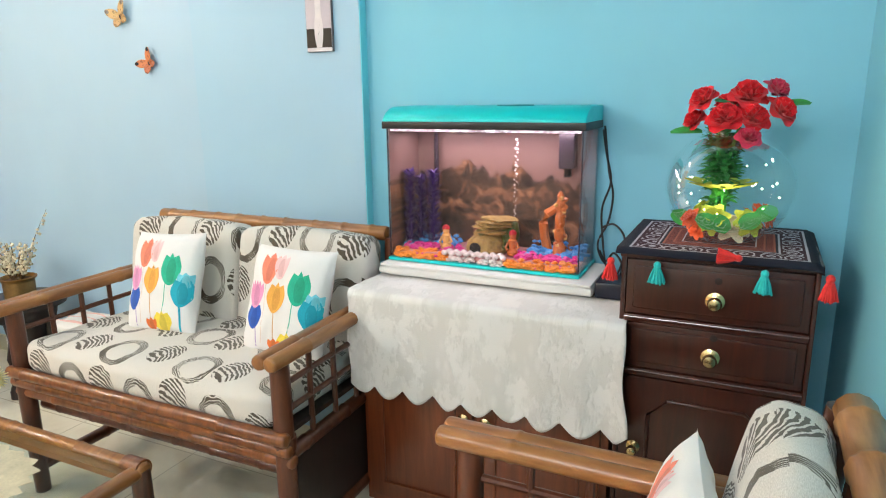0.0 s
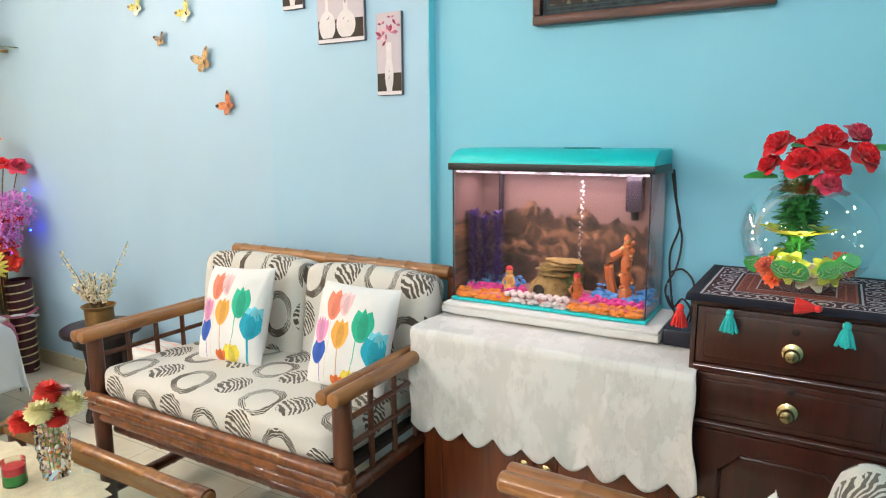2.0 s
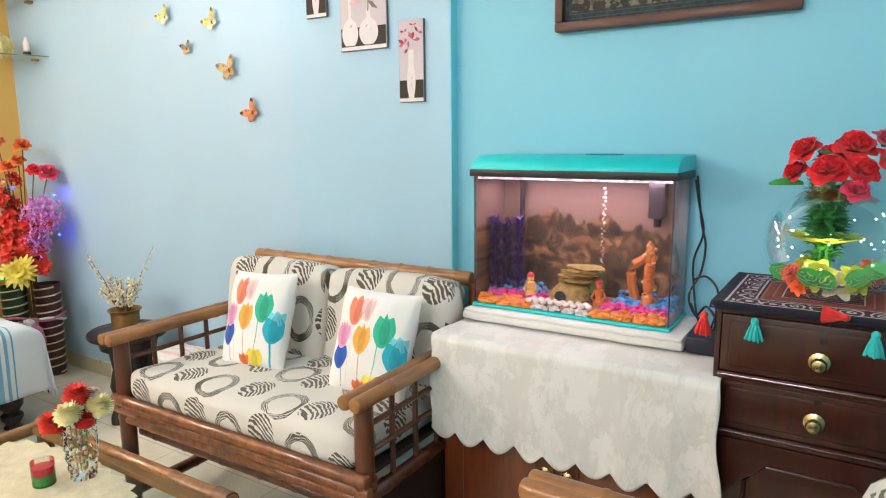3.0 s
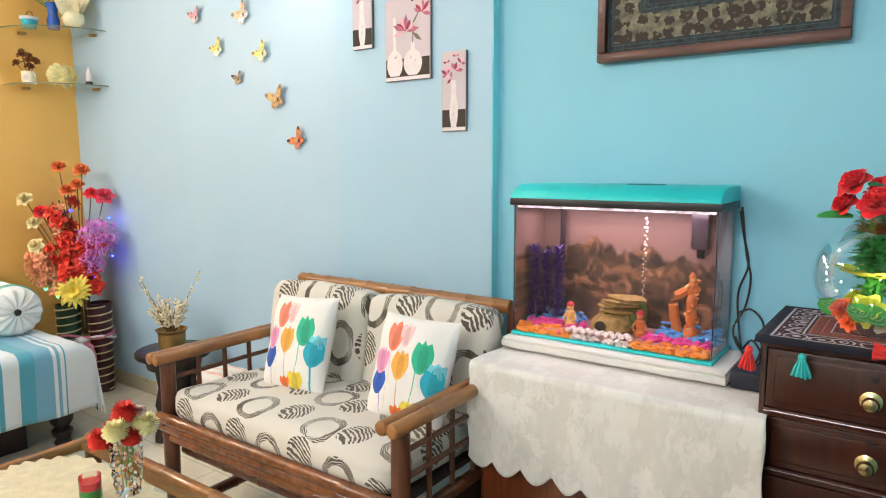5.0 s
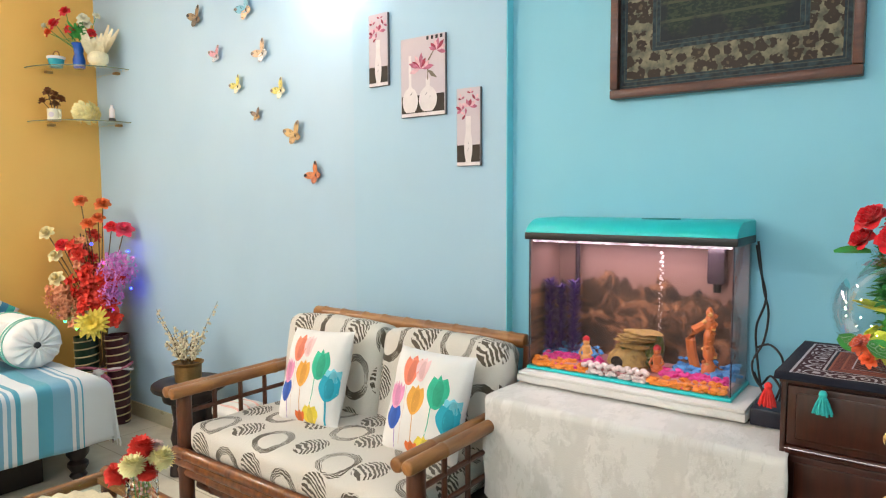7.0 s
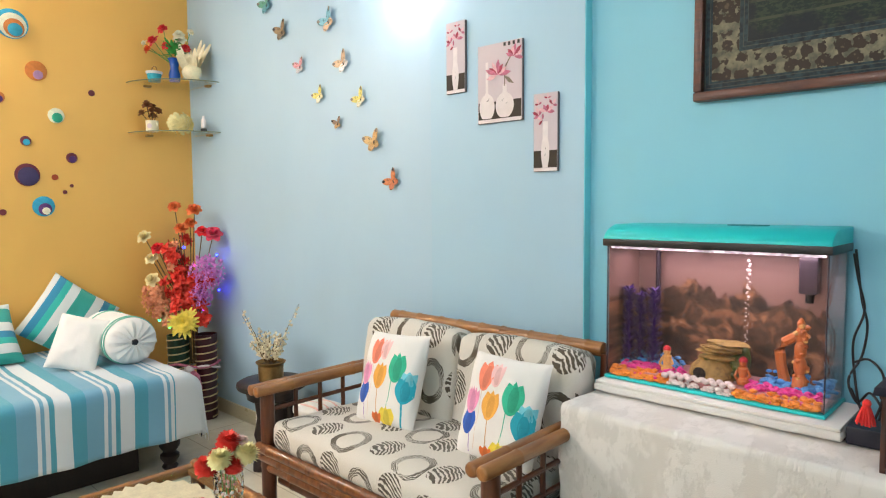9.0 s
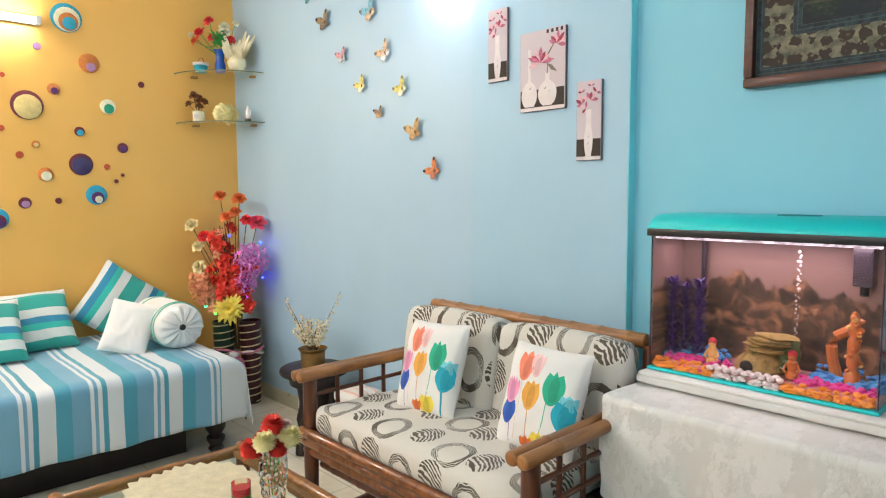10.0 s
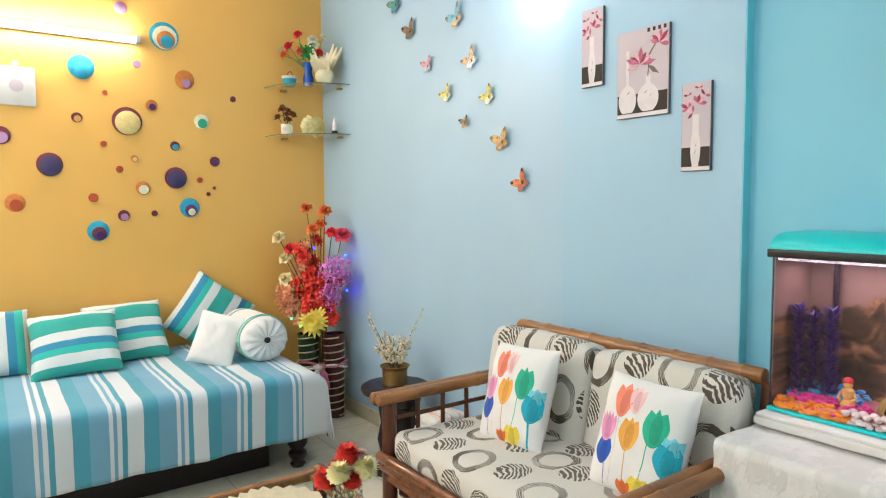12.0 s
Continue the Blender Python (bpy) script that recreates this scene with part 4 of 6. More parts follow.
for px, py, hgt in ((0.030, 0.09, 0.235), (0.058, 0.11, 0.215), (0.108, 0.10, 0.235)):
    bm = B()
    tube(bm, [(px, py, 0.034), (px, py, 0.036 + hgt)], 0.004, 6)
    for k in range(420):
        a, h = rnd.uniform(0, 6.28), hgt * (k + rnd.random()) / 420
        x, y = px + 0.006 * math.cos(a), py + 0.006 * math.sin(a)
        petal(bm, Vector((x, y, 0.036 + h)), Vector((math.cos(a), math.sin(a), rnd.uniform(0.1, 0.7))), Vector((0, 0, 1)), rnd.uniform(0.014, 0.026), 0.007, 0.004, 2)
    part("water_plant", bm, "purple", tank, "dark purple plastic water plant")
# slim dark vertical line near the tank's back left corner
part("dark_upright", tube(B(), [(0.082, D - 0.025, H - 0.20), (0.082, D - 0.025, H - 0.19), (0.082, D - 0.025, H - 0.006)], [0.004, 0.008, 0.008], 10), "smoke", tank, "slim dark upright near the back left corner")
filt = part("filter", box(B(), W - 0.105, W - 0.058, D - 0.06, D - 0.012, H - 0.125, H - 0.012, 0.006), "smoke", tank, "smoky plastic water filter")
part("filter_spout", tube(B(), [(W - 0.081, D - 0.036, H - 0.125), (W - 0.081, D - 0.036, H - 0.15)], 0.011, 10), "black", filt)
bm = B()
for k in range(46):
    z = 0.05 + 0.33 * k / 46 + rnd.uniform(-0.004, 0.004)
    ball(bm, (0.372 + 0.004 * math.sin(k * 1.9) + 0.00012 * k, 0.12 + rnd.uniform(-0.004, 0.004), z), rnd.uniform(0.0014, 0.0030) * (1 + 0.8 * (k > 30)), 1)
part("bubbles", bm, "gravel_white", tank, "rising column of air bubbles", kind="stuff")

# power leads and adapter beside the tank
def lead(pts, label, r=0.0032):
    fine = []
    pts = [Vector(p) for p in pts]
    for i in range(len(pts) - 1):
        p0, p1, p2, p3 = pts[max(i - 1, 0)], pts[i], pts[i + 1], pts[min(i + 2, len(pts) - 1)]
        for k in range(8):
            s = k / 8
            fine.append(0.5 * ((2 * p1) + (p2 - p0) * s + (2 * p0 - 5 * p1 + 4 * p2 - p3) * s * s + (3 * p1 - p0 - 3 * p2 + p3) * s ** 3))
    fine.append(pts[-1])
    return one(part("power_lead", tube(B(), fine, r, 8), "black"), label, "cable", "aquarium power leads")


LEAD = "black power lead hanging beside the aquarium"
lead([(-0.402, 2.14, 1.19), (-0.392, 2.15, 1.12), (-0.376, 2.15, 1.04), (-0.398, 2.15, 0.96), (-0.392, 2.14, 0.88), (-0.37, 2.10, 0.80), (-0.335, 2.04, 0.79)], LEAD)
lead([(-0.402, 2.16, 1.20), (-0.385, 2.16, 1.07), (-0.370, 2.16, 1.00), (-0.378, 2.15, 0.92), (-0.402, 2.13, 0.86), (-0.385, 2.11, 0.815), (-0.345, 2.08, 0.79)], LEAD)
lead([(-0.396, 2.15, 0.90), (-0.360, 2.14, 0.915), (-0.325, 2.12, 0.885), (-0.318, 2.08, 0.83), (-0.325, 2.04, 0.79)], LEAD)
lead([(-0.400, 2.15, 0.83), (-0.380, 2.14, 0.80), (-0.35, 2.11, 0.835), (-0.32, 2.08, 0.81), (-0.315, 2.03, 0.79)], LEAD)
ad = thing("power_adapter", pose(-0.325, 1.985, 0.7465), "dark blue-black plastic power adapter on the cloth", "adapter")
part("body", box(B(), -0.042, 0.042, -0.05, 0.06, 0, 0.045, 0.007), "navy_black", ad)
part("plug_neck", tube(B(), [(0, 0.058, 0.022), (0, 0.08, 0.026)], 0.009, 10), "black", ad)

# ---- chest of drawers ----
ch = thing("chest_of_drawers", pose(-0.046, 1.80, 0), "dark mahogany chest with drawers and a panelled door", "chest")
CW, CR = 0.229, 0.197
part("carcass", box(B(), -CW, CR, 0.014, 0.37, 0.05, 0.905), "mahogany", ch)
part("top", box(B(), -CW - 0.004, CR + 0.004, -0.008, 0.375, 0.905, 0.924, 0.005), "mahogany", ch)
part("plinth", box(B(), -CW + 0.005, CR - 0.005, 0.01, 0.36, 0, 0.05), "mahogany", ch)
part("stile", box(B(), CR - 0.010, CR, 0.0, 0.014, 0.05, 0.905, 0.003), "mahogany", ch)
part("stile", box(B(), -CW, -CW + 0.012, 0.0, 0.014, 0.05, 0.905, 0.003), "mahogany", ch)
for z in (0.752, 0.612):
    part("cross_rail", box(B(), -CW + 0.012, CW - 0.042, -0.005, 0.014, z - 0.010, z + 0.010, 0.004), "mahogany", ch)
    part("bead", tube(B(), [(-CW + 0.012, -0.006, z + 0.004), (CW - 0.042, -0.006, z + 0.004)], 0.003, 8), "mahogany", ch)
for z0, z1 in ((0.764, 0.900), (0.624, 0.740)):
    d = part("drawer", box(B(), -CW + 0.014, CW - 0.044, -0.001, 0.014, z0, z1, 0.004), "mahogany", ch)
    part("drawer_panel", box(B(), -CW + 0.032, CW - 0.062, -0.006, -0.001, z0 + 0.016, z1 - 0.014, 0.004), "mahogany", d)
    knob("knob", d, -0.012, -0.006, z0 + 0.054, 0.0165)
    part("keyhole", lathe(B(), [(0.008, 0), (0.0085, 0.002), (0.004, 0.003)], m=Matrix.Translation((-0.008, -0.006, z0 + 0.103)) @ pose(0, 0, 0, 90, 0, 0), seg=16), "dark_wood", d, "small dark round keyhole")
d = part("door", box(B(), -CW + 0.014, CW - 0.044, -0.001, 0.014, 0.06, 0.598, 0.004), "mahogany", ch)
octa = [(-0.145, 0.14), (-0.145, 0.50), (-0.10, 0.545), (0.075, 0.545), (0.12, 0.50), (0.12, 0.14), (0.075, 0.10), (-0.10, 0.10), (-0.145, 0.14)]
part("door_moulding", tube(B(), [(x, -0.003, z) for x, z in octa], 0.005, 8), "mahogany", d, "raised octagonal moulding")
knob("knob", d, -CW + 0.052, -0.001, 0.405, 0.013)

# woven mat with tassels
bm = B()
n = 24
rows = []
for j in range(n + 1):
    v = -1 + 2 * j / n
    row = []
    for i in range(n + 1):
        u = -1 + 2 * i / n
        x, y = 0.221 * u, 0.204 * v
        over = max(0.0, -y - 0.190) + max(0.0, x - 0.213) * 1.2
        row.append(bm.verts.new((x, y, 0.003 + 0.0012 * noise.noise(Vector((x * 12, y * 12, 0))) - over * 0.8)))
    rows.append(row)
for a, b in zip(rows, rows[1:]):
    for i in range(n):
        bm.faces.new((a[i], a[i + 1], b[i + 1], b[i]))
rug = part("table_mat", bm, "rug")
rug.modifiers.new("thickness", "SOLIDIFY").thickness = 0.003
one(rug, "maroon and navy woven mat with white border on the chest", "mat", m=pose(-0.064, 1.980, 0.926, 0, 0, -1.0))
M["tassel_red"], M["tassel_teal"] = plain("tassel_red", lin(226, 44, 40), 0.9, 0, 0.2, 40, 300, 0.4, 0, 0.3), plain("tassel_teal", lin(34, 188, 184), 0.9, 0, 0.2, 40, 300, 0.4, 0, 0.3)


def tassel(x, y, z, c, tilt=0.0, size=1.0):
    t = thing("tassel", pose(x, y, z, 0, tilt, 0), ("red" if c == "tassel_red" else "teal") + " yarn tassel hanging from the woven mat", "tassel", "mat tassels")
    k = size
    part("head", ball(B(), (0, 0, -0.008 * k), 0.009 * k, 2, (1, 1, 1.1)), c, t)
    bm = B()
    for q in range(34):
        a, r = rnd.uniform(0, 6.28), rnd.uniform(0.2, 1)
        bx, by = math.cos(a) * r, math.sin(a) * r
        tube(bm, [(bx * 0.005 * k, by * 0.005 * k, -0.012 * k), (bx * 0.013 * k, by * 0.010 * k, -0.030 * k), (bx * 0.020 * k, by * 0.012 * k, -rnd.uniform(0.050, 0.056) * k)], 0.0022 * k, 5)
    part("fringe", bm, c, t)
    part("neck_binding", tube(B(), [(0, 0, -0.013 * k), (0, 0, -0.017 * k)], 0.0072 * k, 10), c, t)


tassel(-0.297, 1.774, 0.905, "tassel_red", 0, 1.0)
tassel(-0.189, 1.772, 0.905, "tassel_teal", 0, 0.98)
tassel(-0.010, 1.768, 0.931, "tassel_red", 92, 0.95)
tassel(0.039, 1.772, 0.908, "tassel_teal", 2, 1.0)
tassel(0.165, 1.772, 0.910, "tassel_red", 2, 1.08)

# ---- glass bowl with roses and fairy lights ----
bowl = thing("glass_bowl", pose(-0.054, 1.97, 0.930), "round clear glass bowl with lit artificial flowers on mat", "bowl")
prof = [(0.052, 0.0), (0.075, 0.006)]
for k in range(1, 22):
    a = -math.pi / 2 + 0.52 + (math.pi - 0.52 - 0.50) * k / 21
    prof.append((0.150 * math.cos(a), 0.135 + 0.141 * math.sin(a)))
prof += [(0.068, 0.262), (0.074, 0.270)]
bm = B()
seg = 40
rings = [[bm.verts.new((r * math.cos(2 * math.pi * k / seg), r * math.sin(2 * math.pi * k / seg), z)) for k in range(seg)] for r, z in prof]
for a, b in zip(rings, rings[1:]):
    for k in range(seg):
        bm.faces.new((a[k], a[(k + 1) % seg], b[(k + 1) % seg], b[k]))
bm.faces.new(rings[0][::-1])
gl = part("glass", bm, "bowl_glass", bowl, "thin clear glass")
gl.visible_shadow = False
ring = [(0.0735 * math.cos(a), 0.0735 * math.sin(a), 0.270) for a in (2 * math.pi * k / 36 for k in range(37))]
part("rim", tube(B(), ring, 0.0022, 6), "bowl_glass", bowl).visible_shadow = False
M["leaf"], M["lime"] = plain("leaf", lin(54, 150, 66), 0.55, 0, 0.3, 30, 200, 0.2), plain("lime", lin(196, 206, 72), 0.6, 0, 0.25, 30, 200, 0.2)
M["rose"], M["rose_pink"] = plain("rose", lin(240, 26, 42), 0.6, 0, 0.22, 40, 200, 0.15, 0, 0.2), plain("rose_pink", lin(226, 62, 98), 0.6, 0, 0.2, 40, 200, 0.15, 0, 0.2)
M["fl_orange"] = plain("fl_orange", lin(238, 100, 50), 0.6, 0, 0.2, 40, 200, 0.15)
M["fl_white"] = plain("fl_white", lin(236, 230, 206), 0.6, 0, 0.1, 40, 200, 0.15)
M["twig"] = plain("twig", lin(104, 80, 50), 0.8, 0, 0.3, 40, 200, 0.3)
Z = Vector((0, 0, 1))
bm = B()
for k in range(360):
    a, h = rnd.uniform(0, 6.28), 0.15 + 0.11 * rnd.random() if k < 300 else rnd.uniform(0.08, 0.15)
    petal(bm, Vector((-0.02 + 0.01 * math.cos(a), 0.01 * math.sin(a), h)), Vector((math.cos(a), math.sin(a), rnd.uniform(-0.1, 0.8))), Z, rnd.uniform(0.030, 0.052), 0.020, -0.008, 3)
part("greenery", bm, "leaf", bowl, "dark green plastic leaves")
for k in range(6):
    a = k * 1.05
    part("flower_stem", tube(B(), [(-0.02 + 0.012 * math.cos(a), 0.012 * math.sin(a), 0.03), (-0.02 + 0.018 * math.cos(a), 0.018 * math.sin(a), 0.18), (-0.01 + 0.05 * math.cos(a), 0.045 * math.sin(a), 0.30)], 0.004, 6), "leaf", bowl)
bm = B()
for k in range(10):
    a = 0.63 * k
    petal(bm, Vector((-0.02, 0, 0.125 + 0.002 * (k % 3))), Vector((math.cos(a), math.sin(a), 0.12)), Z, 0.085, 0.05, 0.01, 4)
part("leaf_whorl", bm, "lime", bowl, "yellow-green leaf whorl")
for x, y, z, r, c in ((-0.095, -0.06, 0.055, 0.034, "fl_orange"), (-0.075, -0.085, 0.03, 0.028, "fl_orange"), (0.10, 0.0, 0.065, 0.045, "fl_orange"), (-0.03, -0.08, 0.06, 0.05, "lime"), (0.06, -0.07, 0.055, 0.045, "lime"), (0.02, -0.05, 0.035, 0.05, "fl_white"), (-0.06, 0.03, 0.06, 0.05, "lime"), (0.075, 0.05, 0.05, 0.045, "fl_orange")):
    bm = B()
    bloom(bm, (x * 0.80, y * 0.80, z), (x * 0.8, y * 0.8 - 0.03, 0.06), r * 0.85, 3, 7, 0.6, 0.75, rnd)
    part("flower", bm, c, bowl)
for x, y, z, a in ((-0.02, -0.105, 0.05, 3.5), (0.035, -0.105, 0.055, 5.6), (0.07, -0.09, 0.075, 0.3), (0.01, -0.11, 0.04, 2.0), (-0.09, -0.03, 0.045, 3.0)):
    bm = B()
    petal(bm, Vector((x * 0.9, y * 0.9, z)), Vector((math.cos(a), 0.1, 0.35)), Vector((0, -1, 0.5)), 0.05, 0.042, 0.006, 5)
    part("leaf", bm, "leaf", bowl)
bm = B()
for k in range(26):
    a, e = rnd.uniform(3.3, 6.2) if k < 18 else rnd.uniform(0, 6.28), rnd.uniform(-0.75, 0.65)
    r = 0.118 * math.cos(e)
    ball(bm, (r * math.cos(a), r * math.sin(a), 0.135 + 0.118 * math.sin(e)), 0.0015, 1)
part("fairy_lights", bm, "fairy", bowl, "tiny warm glowing lights", kind="stuff")
fl = bpy.data.lights.new("fairy_lights_glow", "POINT")
fl.energy, fl.shadow_soft_size, fl.color = 0.30, 0.03, (1.0, 0.78, 0.42)
fl = new("fairy_lights_glow", fl)
fl.location = (-0.06, 1.915, 1.045)
for x, y, z, r, c in ((-0.072, -0.03, 0.345, 0.043, "rose"), (-0.090, -0.01, 0.295, 0.038, "rose"), (0.022, -0.02, 0.350, 0.052, "rose"), (-0.020, -0.065, 0.300, 0.050, "rose"), (0.038, -0.060, 0.302, 0.045, "rose"), (0.098, -0.02, 0.318, 0.046, "rose"), (0.085, 0.02, 0.365, 0.040, "rose_pink"), (0.035, -0.085, 0.262, 0.034, "rose_pink"), (-0.02, 0.05, 0.325, 0.045, "rose")):
    bm = B()
    bloom(bm, (x * 0.92, y * 0.92, z - 0.008), (x * 0.9, y * 0.6 - 0.04, 0.09), r * 0.95, 5, 5, 1.1, 1.25, rnd)
    part("rose", bm, c, bowl, "red silk rose" if c == "rose" else "pink silk flower")
for x, y, z, a in ((-0.10, -0.03, 0.268, 3.1), (-0.03, 0.0, 0.33, 1.8), (0.06, 0.0, 0.33, 1.0)):
    bm = B()
    petal(bm, Vector((x + 0.03, y, z)), Vector((math.cos(a), -0.3, 0.1)), Vector((0, -0.5, 1)), 0.075, 0.036, -0.01, 5)
    part("leaf", bm, "leaf", bowl)


# ---- pictures on the walls ----
fr = thing("framed_tapestry", pose(-0.507, 2.19, 1.630), "faded woven tapestry in a brown wooden frame on wall", "picture")
FW, FH = 0.336, 0.54
part("backing", box(B(), -FW + 0.01, FW - 0.01, -0.012, -0.002, 0.01, FH - 0.01, 0), "dark_wood", fr, "", False)
cloth = part("tapestry", box(B(), -0.312, 0.312, -0.003, 0, -0.246, 0.246, 0), "tapestry", fr, "faded floral-bordered weave", False)
cloth.location = (0, -0.014, FH / 2)
for x0, x1, z0, z1 in ((-FW, FW, 0, 0.028), (-FW, FW, FH - 0.028, FH), (-FW, -FW + 0.026, 0.028, FH - 0.028), (FW - 0.026, FW, 0.028, FH - 0.028)):
    part("frame_bar", box(B(), x0, x1, -0.040, -0.002, z0, z1, 0.006), "frame_wood", fr)

M["canvas"] = plain("canvas", lin(204, 190, 196), 0.8, 0, 0.06, 8, 300, 0.2)
M["canvas_dark"] = plain("canvas_dark", lin(58, 48, 40), 0.8, 0, 0.2, 14, 300, 0.2)
M["canvas_white"] = plain("canvas_white", lin(224, 214, 214), 0.8, 0, 0.10, 30, 300, 0.2)
M["canvas_pink"] = plain("canvas_pink", lin(186, 106, 130), 0.8, 0, 0.5, 60, 300, 0.2)
M["canvas_blush"] = plain("canvas_blush", lin(222, 176, 184), 0.8, 0, 0.25, 60, 300, 0.2)
M["canvas_red"] = plain("canvas_red", lin(156, 58, 78), 0.8, 0, 0.5, 60, 300, 0.2)
M["canvas_leaf"] = plain("canvas_leaf", lin(124, 112, 98), 0.8, 0, 0.25, 60, 300, 0.2)
M["edge_grey"] = plain("edge_grey", lin(112, 104, 108), 0.7)
M["edge_dark"] = plain("edge_dark", lin(40, 38, 42), 0.7)


def sheet(bm, outline, y, w, h):
    """A flat printed shape from an outline in shares of the panel's size."""
    bm.faces.new([bm.verts.new((u * w, y, v * h)) for u, v in outline])
    return bm


def vase_print(cx, base, top, belly, neck, belly_at):
    left, right = [], []
    for k in range(31):
        s = k / 30
        round_ = math.sqrt(max(0.0, 1 - ((s - belly_at) / (belly_at + 0.04)) ** 2))
        r = max(neck, belly * round_)
        left.append((cx - r, base + (top - base) * s))
        right.append((cx + r, base + (top - base) * s))
    return left + right[::-1]


def art_panel(m, w, h, kind):
    t = thing("art_panel", m, "canvas print of white vases and pink flowers on pillar", "wall art", "vase art panels")
    part("board", box(B(), -w / 2, w / 2, -0.011, -0.001, 0, h, 0.001), "edge_grey", t, "grey edged board", False)
    face = part("canvas", box(B(), -w / 2 + 0.002, w / 2 - 0.002, -0.0125, -0.011, 0.004, h, 0), "canvas", t, "pale lilac grey canvas", False)
    part("table_print", sheet(B(), [(-0.48, 0.05), (0.48, 0.05), (0.48, 0.27), (-0.48, 0.27)], -0.0129, w, h), "canvas_dark", face, "dark brown printed band", False)
    part("edge_print", sheet(B(), [(-0.48, 0.005), (0.48, 0.005), (0.48, 0.045), (-0.48, 0.045)], -0.0129, w, h), "canvas_white", face, "", False)
    vases = [(-0.28, 0.06, 0.78, 0.175, 0.03, 0.20), (0.12, 0.06, 0.47, 0.20, 0.045, 0.36)] if kind == "wide" else [(0.0, 0.05, 0.64, 0.17, 0.11, 0.34)]
    for v in vases:
        part("vase_print", sheet(B(), vase_print(*v), -0.0133, w, h), "canvas_white", face, "", False)
    spots = [(-0.04, 0.60, 0.19, 100, 8), (0.32, 0.80, 0.16, 75, 7)] if kind == "wide" else [(-0.26, 0.72, 0.075, 130, 4), (0.06, 0.76, 0.085, 80, 5), (0.30, 0.84, 0.06, 50, 3), (-0.28, 0.86, 0.05, 100, 3), (-0.1, 0.66, 0.06, 150, 3), (0.10, 0.93, 0.04, 90, 3)]
    rn = random.Random(int(w * 1000))
    for u, v, r, aim, count in spots:
        # open flower: pointed petals fanned round its aim
        for q in range(count):
            a = radians(aim + (q - (count - 1) / 2) * 200 / count + rn.uniform(-8, 8))
            ln, hw = r * h * rn.uniform(0.8, 1.2) * (1 if kind == "wide" else 1.35), r * h * (0.17 if kind == "wide" else 0.30)
            cx, cz = u * w, v * h
            dx, dz = math.cos(a), math.sin(a)
            rim = [(0, 0), (0.35, 0.8), (0.65, 1.0), (1.0, 0.0), (0.65, -0.9), (0.35, -0.8)]
            bm = B()
            bm.faces.new([bm.verts.new((cx + dx * ln * i - dz * hw * j, -0.0136 - 0.0001 * q, cz + dz * ln * i + dx * hw * j)) for i, j in rim])
            part("petal_print", bm, ("canvas_pink", "canvas_blush", "canvas_red")[q % 3], face, "", False)
    vase_marks = [(-0.25, 0.30, 0.05), (0.08, 0.28, 0.04), (0.17, 0.24, 0.03)] if kind == "wide" else [(0.0, 0.22, 0.05), (0.02, 0.30, 0.04)]
    for u, v, r in vase_marks:
        part("sprig_print", sheet(B(), [(u - r, v - r * 0.5), (u, v - r * 0.3), (u + r * 0.7, v + r * 0.5), (u + r * 0.1, v + r * 0.1)], -0.0135, w, h), "edge_grey", face, "", False)
    if kind == "wide":
        for u in (0.12, 0.22, 0.32, 0.42):
            part("mark_print", sheet(B(), [(u - 0.025, 0.945), (u + 0.025, 0.945), (u + 0.025, 0.99), (u - 0.025, 0.99)], -0.0133, w, h), "edge_dark", face, "", False)
        part("stem_print", sheet(B(), [(0.105, 0.45), (0.125, 0.45), (0.145, 0.68), (0.29, 0.83), (0.275, 0.84), (0.125, 0.70)], -0.0134, w, h), "canvas_leaf", face, "", False)
        part("leaf_print", sheet(B(), [(0.10, 0.58), (0.22, 0.55), (0.33, 0.46), (0.20, 0.49)], -0.0134, w, h), "canvas_leaf", face, "", False)
    return t


art_panel(pose(-1.804, 2.15, 1.769), 0.103, 0.282, "slim")
art_panel(pose(-1.580, 2.15, 1.634), 0.215, 0.297, "wide")
art_panel(pose(-1.370, 2.15, 1.440), 0.105, 0.279, "slim")


# ---- butterflies ----
def butterfly(x, z, size, roll, hues, fold=9):
    """Paper butterfly: two pairs of wings folded out from the wall, a slim body."""
    size *= 0.67
    t = thing("paper_butterfly", pose(x, 2.176, z) @ pose(0, 0, 0, 0, -roll, 0), BUG_LABEL[hues], "butterfly ornament", "paper butterflies")
    wings, tips = BUG[hues]
    for s in (-1, 1):
        turn = pose(0, -0.004, 0, 0, 0, s * -fold)
        for nm, c, dirn, ln, wd in (("fore_wing", wings, (s * 1.15, 0, 0.95), 0.88, 0.46), ("hind_wing", tips, (s * 0.9, 0, -0.60), 0.54, 0.44)):
            bm = B()
            petal(bm, Vector((0, 0, 0)), Vector(dirn), Vector((0, -1, 0)), size * ln, size * wd, size * 0.04, 6)
            for v in bm.verts:
                v.co = turn @ v.co
            wing = part(nm, bm, c, t)
            wing.modifiers.new("paper", "SOLIDIFY").thickness = 0.0008
            if nm == "fore_wing":
                bm = B()
                d = Vector(dirn).normalized()
                petal(bm, d * size * 0.66 + Vector((0, -0.0045, 0)), d, Vector((0, -1, 0)), size * 0.23, size * 0.20, size * 0.02, 3)
                for v in bm.verts:
                    v.co = turn @ v.co
                part("wing_tip", bm, "edge_dark" if hues in ("orange", "brown", "dark") else "bug_umber_tip", wing, "dark wing tip")
    part("body", tube(B(), [(0, -0.004, -size * 0.22), (0, -0.006, 0), (0, -0.004, size * 0.2)], [0.0015, 0.003, 0.0015], 6), "edge_dark", t)


